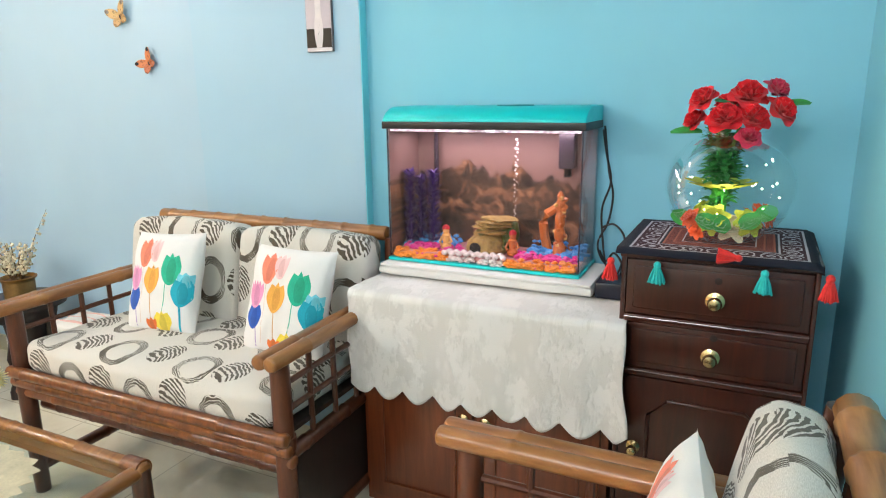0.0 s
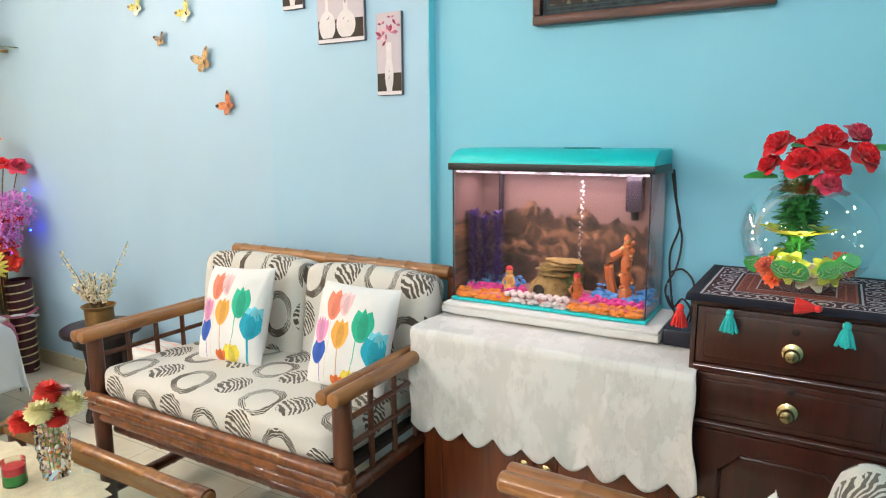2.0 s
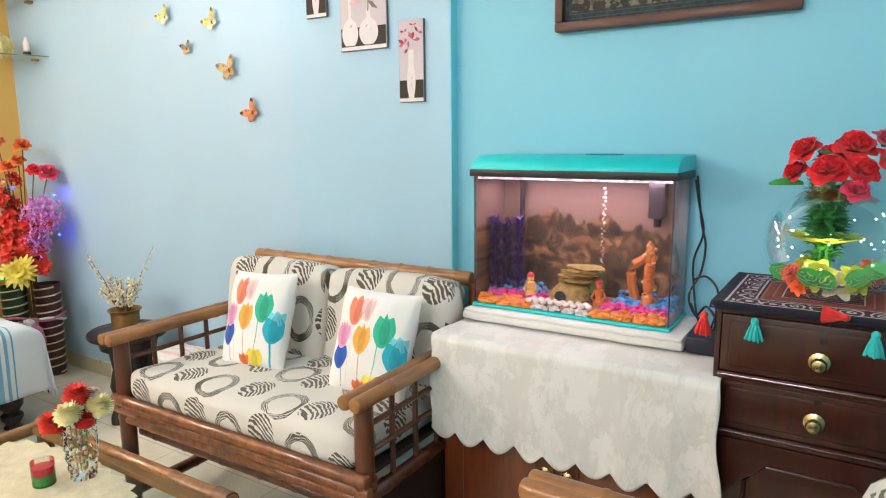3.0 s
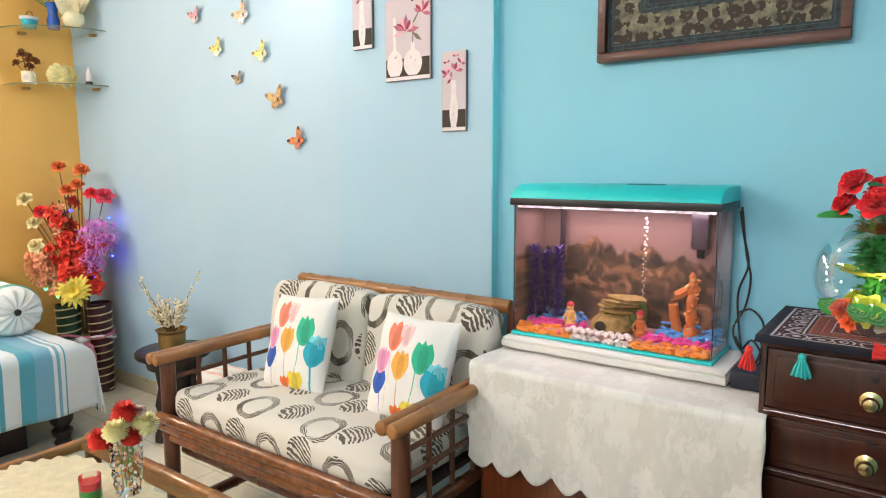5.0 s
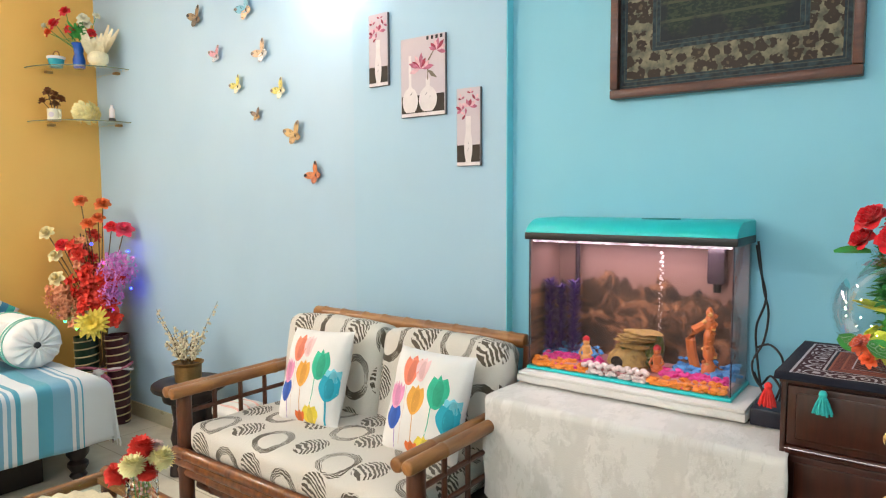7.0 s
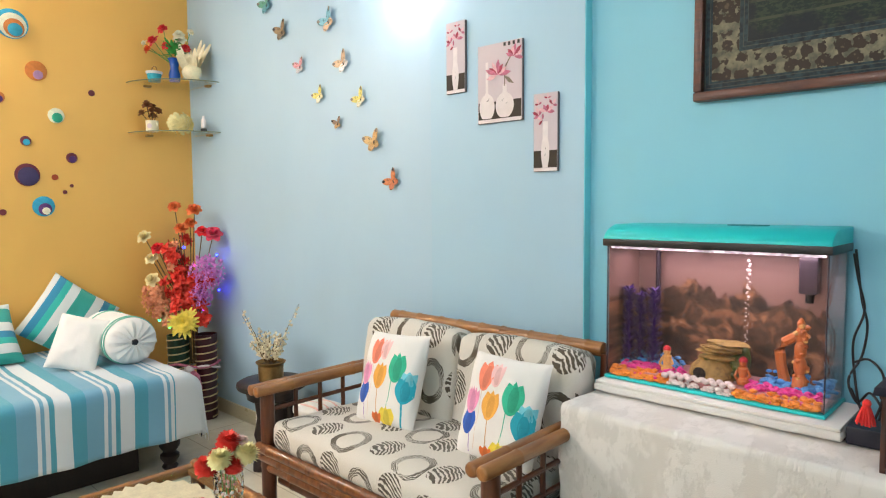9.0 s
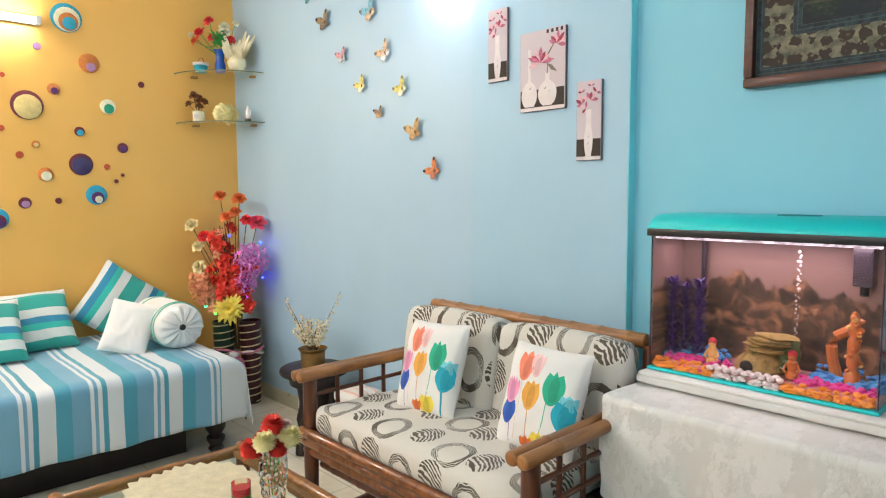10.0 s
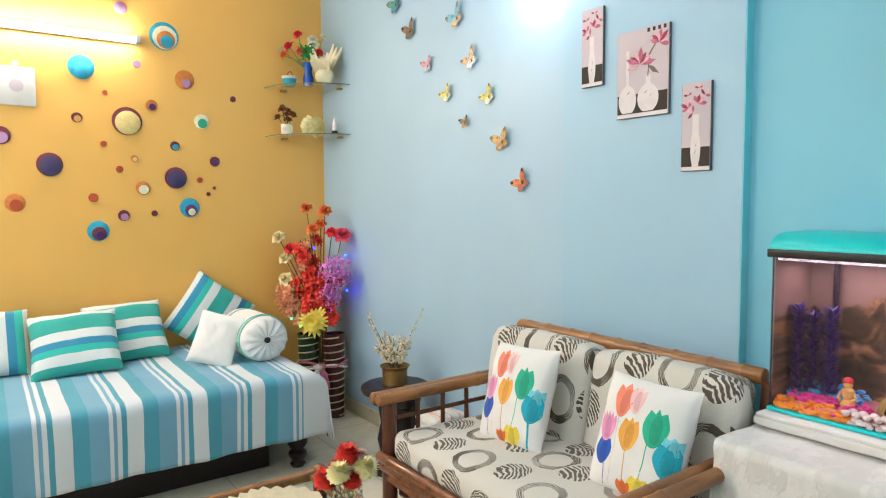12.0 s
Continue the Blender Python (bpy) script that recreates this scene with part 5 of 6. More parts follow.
def paper(name, r, g, b):
    n = Nodes(name)
    c = lin(r * 0.76 + 52, g * 0.76 + 52, b * 0.76 + 52)
    spots = n.band(n.noise(85.0, None, 2.0), 0.52, 0.60)
    M[name] = n.done(n.mix(spots, n.mix(n.noise(40.0), shade(c, 0.85), shade(c, 1.25)), shade(c, 0.5)), 0.6)
    return name


paper("bug_umber_tip", 110, 96, 84)
BUG = {"orange": (paper("bug_orange", 216, 104, 40), paper("bug_rust", 190, 84, 40)), "gold": (paper("bug_gold", 206, 156, 84), paper("bug_tan", 190, 136, 70)),
       "brown": (paper("bug_brown", 128, 96, 70), "bug_tan"), "yellow": (paper("bug_yellow", 226, 208, 84), paper("bug_cream", 238, 230, 190)),
       "white": (paper("bug_peach", 222, 176, 130), paper("bug_white", 240, 236, 232)), "pink": (paper("bug_pink", 214, 132, 146), paper("bug_grey", 190, 190, 196)),
       "blue": (paper("bug_blue", 92, 168, 194), "bug_peach"), "green": (paper("bug_green", 58, 140, 112), paper("bug_teal", 40, 120, 140)), "dark": (paper("bug_dark", 120, 88, 48), paper("bug_umber", 84, 66, 44))}
BUG_LABEL = {"orange": "orange paper butterfly on the pale blue wall", "gold": "golden tan paper butterfly on the blue wall", "brown": "small brown paper butterfly on the blue wall", "yellow": "yellow and cream paper butterfly on blue wall",
             "white": "white and peach paper butterfly on blue wall", "pink": "small pink paper butterfly on the blue wall", "blue": "blue and peach paper butterfly on blue wall", "green": "green and teal paper butterfly on blue wall", "dark": "dark brown paper butterfly on the blue wall"}
for x, z, size, roll, hue in ((-3.236, 2.42, 0.13, 25, "green"), (-3.092, 2.249, 0.125, 18, "dark"), (-2.681, 2.223, 0.13, 30, "blue"), (-2.931, 2.041, 0.10, 15, "pink"), (-2.567, 2.005, 0.12, 35, "white"),
                              (-2.763, 1.872, 0.10, 30, "yellow"), (-2.441, 1.820, 0.105, 35, "yellow"), (-2.620, 1.721, 0.075, 15, "brown"), (-2.349, 1.611, 0.125, 20, "gold"), (-2.218, 1.427, 0.11, 40, "orange")):
    butterfly(x, z, size, roll, hue)

# ---- paper discs on the yellow wall ----
HUE = {"b": ("disc_blue", 40, 160, 190), "o": ("disc_orange", 206, 120, 50), "p": ("disc_purple", 84, 40, 104), "n": ("disc_navy", 60, 50, 92), "m": ("disc_maroon", 110, 38, 50), "c": ("disc_cream", 222, 196, 130), "w": ("disc_white", 234, 226, 196), "g": ("disc_green", 30, 160, 124), "r": ("disc_rust", 188, 78, 40), "l": ("disc_lilac", 176, 130, 170), "t": ("disc_tan", 196, 150, 84)}
for k, (nm, r, g, b) in HUE.items():
    M[nm] = plain(nm, lin(r, g, b), 0.5, 0, 0.2, 40, 200, 0.15)
WORD = {"b": "blue", "o": "orange", "p": "purple", "n": "navy", "m": "maroon", "c": "cream", "w": "white", "g": "green", "r": "rust red", "l": "lilac", "t": "tan"}


def wall_disc(y, z, r, hues):
    """Round paper ornament of one to four discs, set off downwards one on another."""
    n = "plain" if len(hues) == 1 else "layered"
    t = thing("wall_disc", pose(-4.20, y, z) @ pose(0, 0, 0, 0, 90, 0), WORD[hues[0]] + " " + n + " round paper disc on the yellow wall", "wall ornament", "paper wall discs")
    steps = {"bwob": (1.0, 0.84, 0.62, 0.44), "mc": (1.0, 0.84), "mn": (1.0, 0.82), "ol": (1.0, 0.45), "op": (1.0, 0.58), "bpw": (1.0, 0.60, 0.36), "bmp": (1.0, 0.66, 0.42), "ow": (1.0, 0.68)}.get(hues, (1.0, 0.64, 0.40, 0.25))
    for k, h in enumerate(hues):
        q = r * steps[k]
        prof = [(q, 0.001 + 0.006 * k), (q, 0.005 + 0.006 * k), (q * 0.93, 0.007 + 0.006 * k)]
        part("disc" if k == 0 else "inner_disc", lathe(B(), prof, ((r - q) * 0.72, (r - q) * 0.25, 0), 24), HUE[h][0], t)


BIG = ((1.188, 2.317, 0.080, "bwob"), (0.756, 2.094, 0.065, "bb"), (1.294, 2.080, 0.055, "ol"), (1.106, 1.916, 0.032, "op"), (0.974, 1.817, 0.079, "mc"), (1.384, 1.841, 0.043, "wg"), (1.226, 1.502, 0.063, "mn"), (1.044, 1.441, 0.039, "ow"), (1.299, 1.326, 0.057, "bpw"), (0.805, 1.201, 0.056, "bmp"), (0.938, 1.285, 0.031, "ml"), (1.455, 1.605, 0.030, "mp"), (0.588, 1.563, 0.063, "mn"), (0.424, 1.359, 0.047, "or"), (0.375, 1.707, 0.046, "ml"))
SMALL = ((1.037, 2.140, 0.020, "l"), (0.868, 1.967, 0.013, "r"), (1.577, 1.990, 0.018, "m"), (0.725, 1.821, 0.027, "mt"), (0.849, 1.685, 0.016, "r"), (1.226, 1.689, 0.027, "mb"), (1.004, 1.608, 0.019, "oc"), (0.926, 1.546, 0.019, "r"), (1.363, 1.491, 0.017, "r"), (1.448, 1.444, 0.010, "m"), (1.411, 1.407, 0.012, "m"), (0.788, 1.386, 0.024, "r"), (1.101, 1.295, 0.017, "m"), (0.963, 2.442, 0.033, "l"))
for row in BIG + SMALL:
    wall_disc(*row)

pq = thing("wall_plaque", pose(-4.20, 0.455, 1.962, 0, 0, 90), "pale grey framed plaque on the yellow wall", "wall ornament")
part("board", box(B(), -0.085, 0.085, -0.018, -0.001, -0.10, 0.10, 0.006), "white_cloth", pq)
part("inset", lathe(B(), [(0.030, 0), (0.032, 0.003), (0.02, 0.004)], m=Matrix.Translation((0.0, -0.018, 0.0)) @ pose(0, 0, 0, 90, 0, 0)), "canvas", pq, "grey round inset")
part("hook", lathe(B(), [(0.012, 0), (0.014, 0.004), (0.008, 0.006)], m=Matrix.Translation((0, -0.001, 0.115)) @ pose(0, 0, 0, 90, 0, 0)), "white_cloth", pq)


# ---- corner shelves ----
def corner_shelf(z):
    t = thing("corner_shelf", pose(-4.20, 2.18, z), "clear glass corner shelf in the yellow and blue corner", "shelf", "glass corner shelves")
    bm = B()
    pts = [(0.002, -0.002)] + [(0.40 * math.sin(a), -0.40 * math.cos(a)) for a in (math.pi / 2 * k / 16 for k in range(17))]
    lo = [bm.verts.new((max(x, 0.002), min(y, -0.002), 0)) for x, y in pts]
    hi = [bm.verts.new((max(x, 0.002), min(y, -0.002), 0.006)) for x, y in pts]
    bm.faces.new(lo[::-1]), bm.faces.new(hi)
    for k in range(len(pts)):
        bm.faces.new((lo[k], lo[(k + 1) % len(pts)], hi[(k + 1) % len(pts)], hi[k]))
    part("glass", bm, "shelf_glass", t, "thin clear glass", False).visible_shadow = False
    part("edge", tube(B(), [(max(0.402 * math.sin(a), 0.004), min(-0.402 * math.cos(a), -0.004), 0.003) for a in (math.pi / 2 * k / 20 for k in range(21))], 0.0032, 6), "glass_edge", t, "grey-green polished glass edge")
    for x, y, turn in ((0.28, 0, 0), (0.0, -0.28, 90)):
        part("bracket", box(B(), x - 0.02, x + 0.02, y - (0.030 if turn == 0 else 0.012), y - 0.001 if turn == 0 else y + 0.012, -0.014, -0.0005, 0.003) if turn == 0 else box(B(), 0.001, 0.030, y - 0.02, y + 0.02, -0.014, -0.0005, 0.003), "old_brass", t)


corner_shelf(2.075), corner_shelf(1.770)
M["blue_glass"] = plain("blue_glass", lin(24, 84, 176), 0.12, 0, 0.2, 20, 100, 0.02, 0.5)
M["ivory"] = plain("ivory", lin(226, 214, 178), 0.35, 0, 0.15, 30, 160, 0.3, 0.2)
M["basket_teal"] = plain("basket_teal", lin(34, 160, 176), 0.7, 0, 0.25, 60, 200, 0.4)
M["mug"] = plain("mug", lin(226, 218, 190), 0.35, 0, 0.08)
M["dried"] = plain("dried", lin(140, 86, 52), 0.8, 0, 0.35, 60, 200, 0.4)
sv = thing("small_vase", pose(-4.02, 2.00, 2.082), "cobalt blue glass vase of red and white flowers", "vase")
part("vase", lathe(B(), [(0.026, 0), (0.032, 0.006), (0.034, 0.05), (0.024, 0.085), (0.028, 0.12), (0.038, 0.145), (0.034, 0.147), (0.024, 0.12)]), "blue_glass", sv)
bm = B()
for k in range(46):
    a = rnd.uniform(0, 6.28)
    petal(bm, Vector((0.015 * math.cos(a), 0.015 * math.sin(a), 0.14 + rnd.uniform(0, 0.09))), Vector((math.cos(a), math.sin(a), rnd.uniform(0, 1.2))), Z, rnd.uniform(0.05, 0.09), 0.024, 0.0, 3)
part("foliage", bm, "leaf", sv)
for x, y, z, r, c in ((-0.06, -0.09, 0.24, 0.034, "rose"), (-0.02, -0.05, 0.31, 0.030, "rose"), (-0.075, -0.12, 0.19, 0.026, "fl_orange"), (0.04, 0.02, 0.25, 0.034, "fl_white"), (0.07, 0.0, 0.27, 0.028, "fl_white"), (0.05, 0.05, 0.20, 0.026, "rose"), (-0.10, -0.13, 0.23, 0.02, "fl_white"), (0.08, 0.07, 0.30, 0.018, "fl_white"), (0.0, -0.04, 0.21, 0.026, "rose")):
    bm = B()
    bloom(bm, (x, y, z), (x + 0.06, y - 0.06, 0.10), r * 1.3, 3, 6, 0.9, 1.0, rnd)
    part("flower", bm, c, sv)
    part("stem", tube(B(), [(0, 0, 0.10), (x * 0.5, y * 0.5, 0.16), (x, y, z)], 0.002, 5), "leaf", sv)
# white feathered ornament as one plain shape
bm = B()
hub = bm.verts.new((0, 0, 0.03))
for layer in range(4):
    for k in range(9):
        a = radians(-34 + 68 * k / 8 + 5 * (layer % 2))
        out = Vector((math.sin(a), -0.25 * layer + 0.3, math.cos(a) * 0.9 + 0.25))
        petal(bm, Vector((0.02 * math.sin(a), -0.008 * layer, 0.035)), out, Vector((0, -1, 0.2)), (0.172 - 0.030 * layer) * rnd.uniform(0.7, 1.15) * (0.8 + 0.4 * abs(k - 4) / 4), 0.026, 0.018, 4, 0.004, hub)
for k in range(12):
    a = 2 * math.pi * k / 12
    petal(bm, Vector((0.008 * math.cos(a), 0.008 * math.sin(a), 0.028)), Vector((math.cos(a), math.sin(a), -0.55)), Z, 0.045, 0.03, 0.004, 3, 0.012, hub)
ball(bm, (0.012, -0.030, 0.046), 0.044, 2, (1.25, 0.8, 0.95), 0.2, 4)
one(part("ornament", bm, "ivory"), "ivory white feathered ornament on the glass shelf", "ornament", m=pose(-3.935, 2.065, 2.083, 0, 0, 48) @ Matrix.Diagonal((1.1, 1.1, 1.18, 1)))
bk = thing("basket", pose(-4.08, 1.90, 2.082), "tiny turquoise basket on the glass corner shelf", "basket")
part("bowl", lathe(B(), [(0.034, 0), (0.042, 0.04), (0.046, 0.058), (0.042, 0.059), (0.038, 0.04)]), "basket_teal", bk)
part("white_band", lathe(B(), [(0.0445, 0.045), (0.0485, 0.053), (0.0470, 0.061)]), "canvas_white", bk)
part("handle", tube(B(), [(0.044 * math.cos(a), 0, 0.057 + 0.035 * math.sin(a)) for a in (math.pi * k / 12 for k in range(13))], 0.003, 6), "dried", bk)
mg = thing("mug", pose(-4.09, 1.88, 1.777), "cream mug holding dried brown flowers on shelf", "mug")
part("cup", lathe(B(), [(0.032, 0), (0.036, 0.004), (0.037, 0.068), (0.034, 0.068), (0.033, 0.02)]), "mug", mg)
part("handle", tube(B(), [(0.035 + 0.02 * math.sin(a), 0.01, 0.035 + 0.022 * math.cos(a)) for a in (math.pi * k / 10 for k in range(11))], 0.004, 6), "mug", mg)
part("medallion", lathe(B(), [(0.014, 0), (0.015, 0.002), (0.010, 0.003)], m=Matrix.Translation((0.024, -0.026, 0.034)) @ pose(0, 0, 0, 90, 0, 42)), "canvas", mg)
for k in range(7):
    x, y, z = rnd.uniform(-0.05, 0.05), rnd.uniform(-0.05, 0.05), rnd.uniform(0.09, 0.17)
    part("dried_stem", tube(B(), [(x * 0.2, y * 0.2, 0.05), (x, y, z)], 0.002, 5), "twig", mg)
    bm = B()
    bloom(bm, (x, y, z), (x, y, 0.1), 0.032, 3, 6, 0.9, 0.9, rnd)
    part("dried_flower", bm, "dried", mg)
sb = thing("shell_ball", pose(-3.985, 2.01, 1.777), "round ivory shell-petal ball on the glass shelf", "ornament")
M["shell"] = plain("shell", lin(236, 220, 158), 0.35, 0, 0.2, 30, 160, 0.3, 0.2)
part("core", ball(B(), (0, 0, 0.050), 0.046, 3, (1.15, 1.15, 1.05), 0.12, 2), "shell", sb)
for k in range(60):
    a, e = k * 2.4, math.asin(-0.80 + 1.75 * (k + 0.5) / 60)
    d = Vector((math.cos(a) * math.cos(e), math.sin(a) * math.cos(e), math.sin(e)))
    side = d.cross(Vector((0.3, 0.2, 1))).normalized()
    bm = B()
    petal(bm, Vector((d.x * 0.054 - side.x * 0.014, d.y * 0.054 - side.y * 0.014, 0.050 + d.z * 0.048)), side + d * 0.75, d - side * 0.6, 0.032, 0.026, 0.006, 3, 0.004)
    part("shell_petal", bm, "shell", sb)
bt = thing("small_bottle", pose(-3.865, 2.10, 1.777), "small clear bottle with dark base on shelf", "bottle")
part("base", lathe(B(), [(0.018, 0), (0.02, 0.004), (0.018, 0.018), (0.012, 0.02)]), "black", bt)
part("glass", lathe(B(), [(0.012, 0.02), (0.016, 0.024), (0.016, 0.07), (0.008, 0.08), (0.008, 0.095), (0.0, 0.096)]), "canvas_white", bt)

# ---- tall floor vases with flowers ----
def spiral_pipe(name, c, r0, r1, h, body_mat, turns, label):
    t = thing(name, pose(*c), label, "vase", "spiral floor vases")
    part("body", lathe(B(), [(r0 * 0.95, 0), (r0, 0.01), ((r0 + r1) / 2, h * 0.6), (r1, h), (r1 - 0.006, h), (r1 - 0.01, h - 0.05)], seg=28), body_mat, t)
    pts = []
    n = int(turns * 18)
    for k in range(n + 1):
        s = k / n
        r = r0 + (r1 - r0) * s + 0.001
        a = 2 * math.pi * turns * s
        pts.append((r * math.cos(a), r * math.sin(a), 0.015 + (h - 0.03) * s))
    part("spiral_cord", tube(B(), pts, 0.0045, 6), "cord", t, "pale gold wound cord")
    return t


M["vase_maroon"] = plain("vase_maroon", lin(70, 22, 28), 0.35, 0, 0.25, 20, 120, 0.15, 0.3)
M["vase_green"] = plain("vase_green", lin(30, 62, 40), 0.35, 0, 0.25, 20, 120, 0.15, 0.3)
M["cord"] = plain("cord", lin(208, 186, 140), 0.5, 0.1, 0.2, 40, 200, 0.3)
spiral_pipe("floor_vase", (-3.835, 2.055, 0), 0.056, 0.066, 0.53, "vase_maroon", 11, "tall maroon vase wound with pale gold cord")
spiral_pipe("floor_vase", (-3.935, 1.925, 0), 0.056, 0.066, 0.53, "vase_green", 11, "tall dark green vase wound with gold cord")
scarf = thing("ribbon", pose(-3.885, 1.99, 0.33), "pale patterned ribbon tied round the floor vases", "ribbon")
loop = []
for k in range(41):
    a = 2 * math.pi * k / 40
    q = 0.076 * math.cos(a), 0.156 * math.sin(a)
    loop.append((q[0] * math.cos(-0.66) - q[1] * math.sin(-0.66), q[0] * math.sin(-0.66) + q[1] * math.cos(-0.66), 0.012 * math.sin(3 * a)))
part("band", tube(B(), loop, 0.008, 8), "canvas_white", scarf)
part("band", tube(B(), [(x * 1.01, y * 1.01, 0.016 - z) for x, y, z in loop], 0.008, 8), "canvas_pink", scarf)
part("knot", ball(B(), (0.066, -0.055, 0.0), 0.028, 2, (1, 1, 0.8), 0.5, 3), "canvas_white", scarf)
part("tail", tube(B(), [(0.066, -0.055, 0.0), (0.085, -0.075, -0.06), (0.080, -0.07, -0.14), (0.090, -0.08, -0.20)], [0.016, 0.022, 0.024, 0.012], 8), "canvas_white", scarf)
part("tail", tube(B(), [(0.066, -0.055, 0.0), (0.105, -0.03, -0.04), (0.115, -0.02, -0.11), (0.105, -0.02, -0.15)], [0.014, 0.02, 0.02, 0.01], 8), "canvas_pink", scarf)

bq = thing("flower_arrangement", pose(-3.88, 1.99, 0.50), "tall artificial flower arrangement with coloured fairy lights", "flowers")
M["fl_apricot"] = plain("fl_apricot", lin(236, 122, 66), 0.6, 0, 0.25, 40, 200, 0.15)
M["fl_red"] = plain("fl_red", lin(232, 60, 42), 0.6, 0, 0.3, 40, 200, 0.15)
M["fl_purple"] = plain("fl_purple", lin(226, 146, 220), 0.6, 0, 0.3, 40, 200, 0.15)
M["fl_peach"] = plain("fl_peach", lin(246, 160, 118), 0.6, 0, 0.25, 40, 200, 0.15)
M["fl_lemonade"] = plain("fl_lemonade", lin(230, 206, 150), 0.6, 0, 0.15, 40, 200, 0.15)
M["fl_yellow"] = plain("fl_yellow", lin(240, 214, 90), 0.6, 0, 0.15, 40, 200, 0.15)
ORG = Vector((-3.88, 1.99, 0.50))


def stalk(x, y, z, mtl="twig", r=0.003):
    p = Vector((x, y, z)) - ORG
    part("stem", tube(B(), [(p.x * 0.12, p.y * 0.12, -0.15), (p.x * 0.35, p.y * 0.35, p.z * 0.45), tuple(p)], r, 5), mtl, bq)
    return p


M["fl_cream"] = plain("fl_cream", lin(244, 226, 172), 0.6, 0, 0.12, 40, 200, 0.15)
for x, y, z, r, c in ((-3.93, 1.93, 1.31, 0.045, "fl_apricot"), (-3.86, 2.02, 1.29, 0.050, "fl_apricot"), (-3.88, 2.00, 1.21, 0.045, "fl_apricot"), (-3.91, 1.96, 1.18, 0.045, "fl_apricot"), (-3.79, 2.10, 1.14, 0.060, "rose_pink"), (-3.83, 2.05, 1.16, 0.042, "rose"), (-4.04, 1.79, 1.13, 0.05, "fl_cream"), (-4.00, 1.85, 1.06, 0.045, "rose"),
                      (-4.02, 1.82, 1.00, 0.045, "fl_cream"), (-4.02, 1.82, 0.87, 0.05, "fl_cream"), (-3.95, 1.90, 0.63, 0.06, "fl_cream"), (-3.80, 1.91, 0.62, 0.095, "fl_yellow"), (-3.94, 1.93, 0.60, 0.06, "fl_yellow")):
    p = stalk(x, y, z)
    bm = B()
    petals = 20 if c == "fl_yellow" else 6
    bloom(bm, p, (p.x + 0.55, p.y - 0.45, p.z * 0.8 + 0.15), r, 3, petals, 0.5 if c == "fl_yellow" else 1.0, 0.27 if c == "fl_yellow" else 0.95, rnd)
    part("flower", bm, c, bq)
# spikes of many small blossoms
for (x0, y0, z0), (x1, y1, z1), wide, count, r, c in (((-3.90, 1.95, 0.62), (-3.935, 1.92, 1.13), 0.085, 62, 0.046, "fl_red"), ((-3.87, 1.99, 0.62), (-3.86, 2.01, 0.92), 0.10, 44, 0.048, "fl_red"), ((-3.96, 1.89, 0.62), (-4.02, 1.82, 0.82), 0.085, 44, 0.032, "fl_peach"), ((-3.95, 1.90, 0.95), (-3.92, 1.93, 1.12), 0.05, 16, 0.03, "fl_peach")):
    stalk(x1, y1, z1, "twig", 0.004)
    for k in range(count):
        s = k / count
        q = Vector((x0 + (x1 - x0) * s, y0 + (y1 - y0) * s, z0 + (z1 - z0) * s)) - ORG
        off = Vector((rnd.gauss(0, 1), rnd.gauss(0, 1), rnd.gauss(0, 0.6))) * wide * 0.45
        bm = B()
        bloom(bm, q + off, off.normalized() + Vector((0.4, -0.35, 0.3)), r * rnd.uniform(0.75, 1.2), 1 if c == "fl_purple" else 2, 5, 0.7, 0.55, rnd)
        part("blossom", bm, c, bq)
# fine starry sprays
for (x, y, z), wide, count, c in (((-3.745, 2.03, 0.92), 0.105, 420, "fl_purple"), ((-3.775, 2.0, 0.77), 0.070, 170, "fl_purple"), ((-4.00, 1.84, 0.74), 0.10, 260, "fl_peach"), ((-3.93, 1.90, 0.66), 0.07, 120, "fl_lemonade")):
    hub = stalk(x, y, z, "twig", 0.003)
    bm = B()
    for k in range(count):
        d = Vector((rnd.gauss(0, 1), rnd.gauss(0, 1), rnd.gauss(0, 1)))
        p = hub + d.normalized() * wide * rnd.random() ** 0.5
        for q in range(3):
            petal(bm, p, Vector((rnd.gauss(0, 1), rnd.gauss(0, 1), rnd.gauss(0, 1))), Z, rnd.uniform(0.013, 0.025), 0.010, 0.003, 2)
    part("spray", bm, c, bq, "spray of tiny starry blossoms", kind="stuff")
for x, y, z, c in ((-3.99, 1.85, 0.70, (0.35, 0.02, 1.0)), (-4.01, 1.83, 0.66, (0.25, 0.02, 1.0)), (-3.87, 1.95, 1.07, (0.03, 0.05, 1.0)), (-3.85, 1.97, 0.82, (0.02, 1.0, 0.25)), (-3.80, 2.03, 0.69, (0.5, 0.05, 1.0)), (-3.92, 1.87, 0.585, (0.08, 1.0, 0.12)), (-3.97, 1.83, 0.63, (0.03, 0.9, 0.35)), (-3.785, 2.125, 0.80, (0.001, 0.006, 1.0)), (-3.79, 2.12, 1.02, (0.001, 0.006, 1.0)), (-3.84, 2.0, 0.96, (1.0, 0.04, 0.3))):
    nm = "led_%d" % (len(M))
    M[nm] = glowing(nm, c, 110.0 if y > 2.1 else 6.0)
    p = Vector((x, y, z)) - ORG
    part("fairy_light", ball(B(), p, 0.0065 if y > 2.1 else 0.0095, 2), nm, bq, "small glowing coloured light")

# ---- side stool with brass pot ----
st = thing("side_stool", pose(-2.91, 1.945, 0), "dark carved wooden stool with round top by the sofa", "stool")
part("top", lathe(B(), [(0.15, 0.395), (0.172, 0.400), (0.178, 0.412), (0.175, 0.424), (0.165, 0.430), (0.10, 0.431)], seg=36), "dark_wood", st)
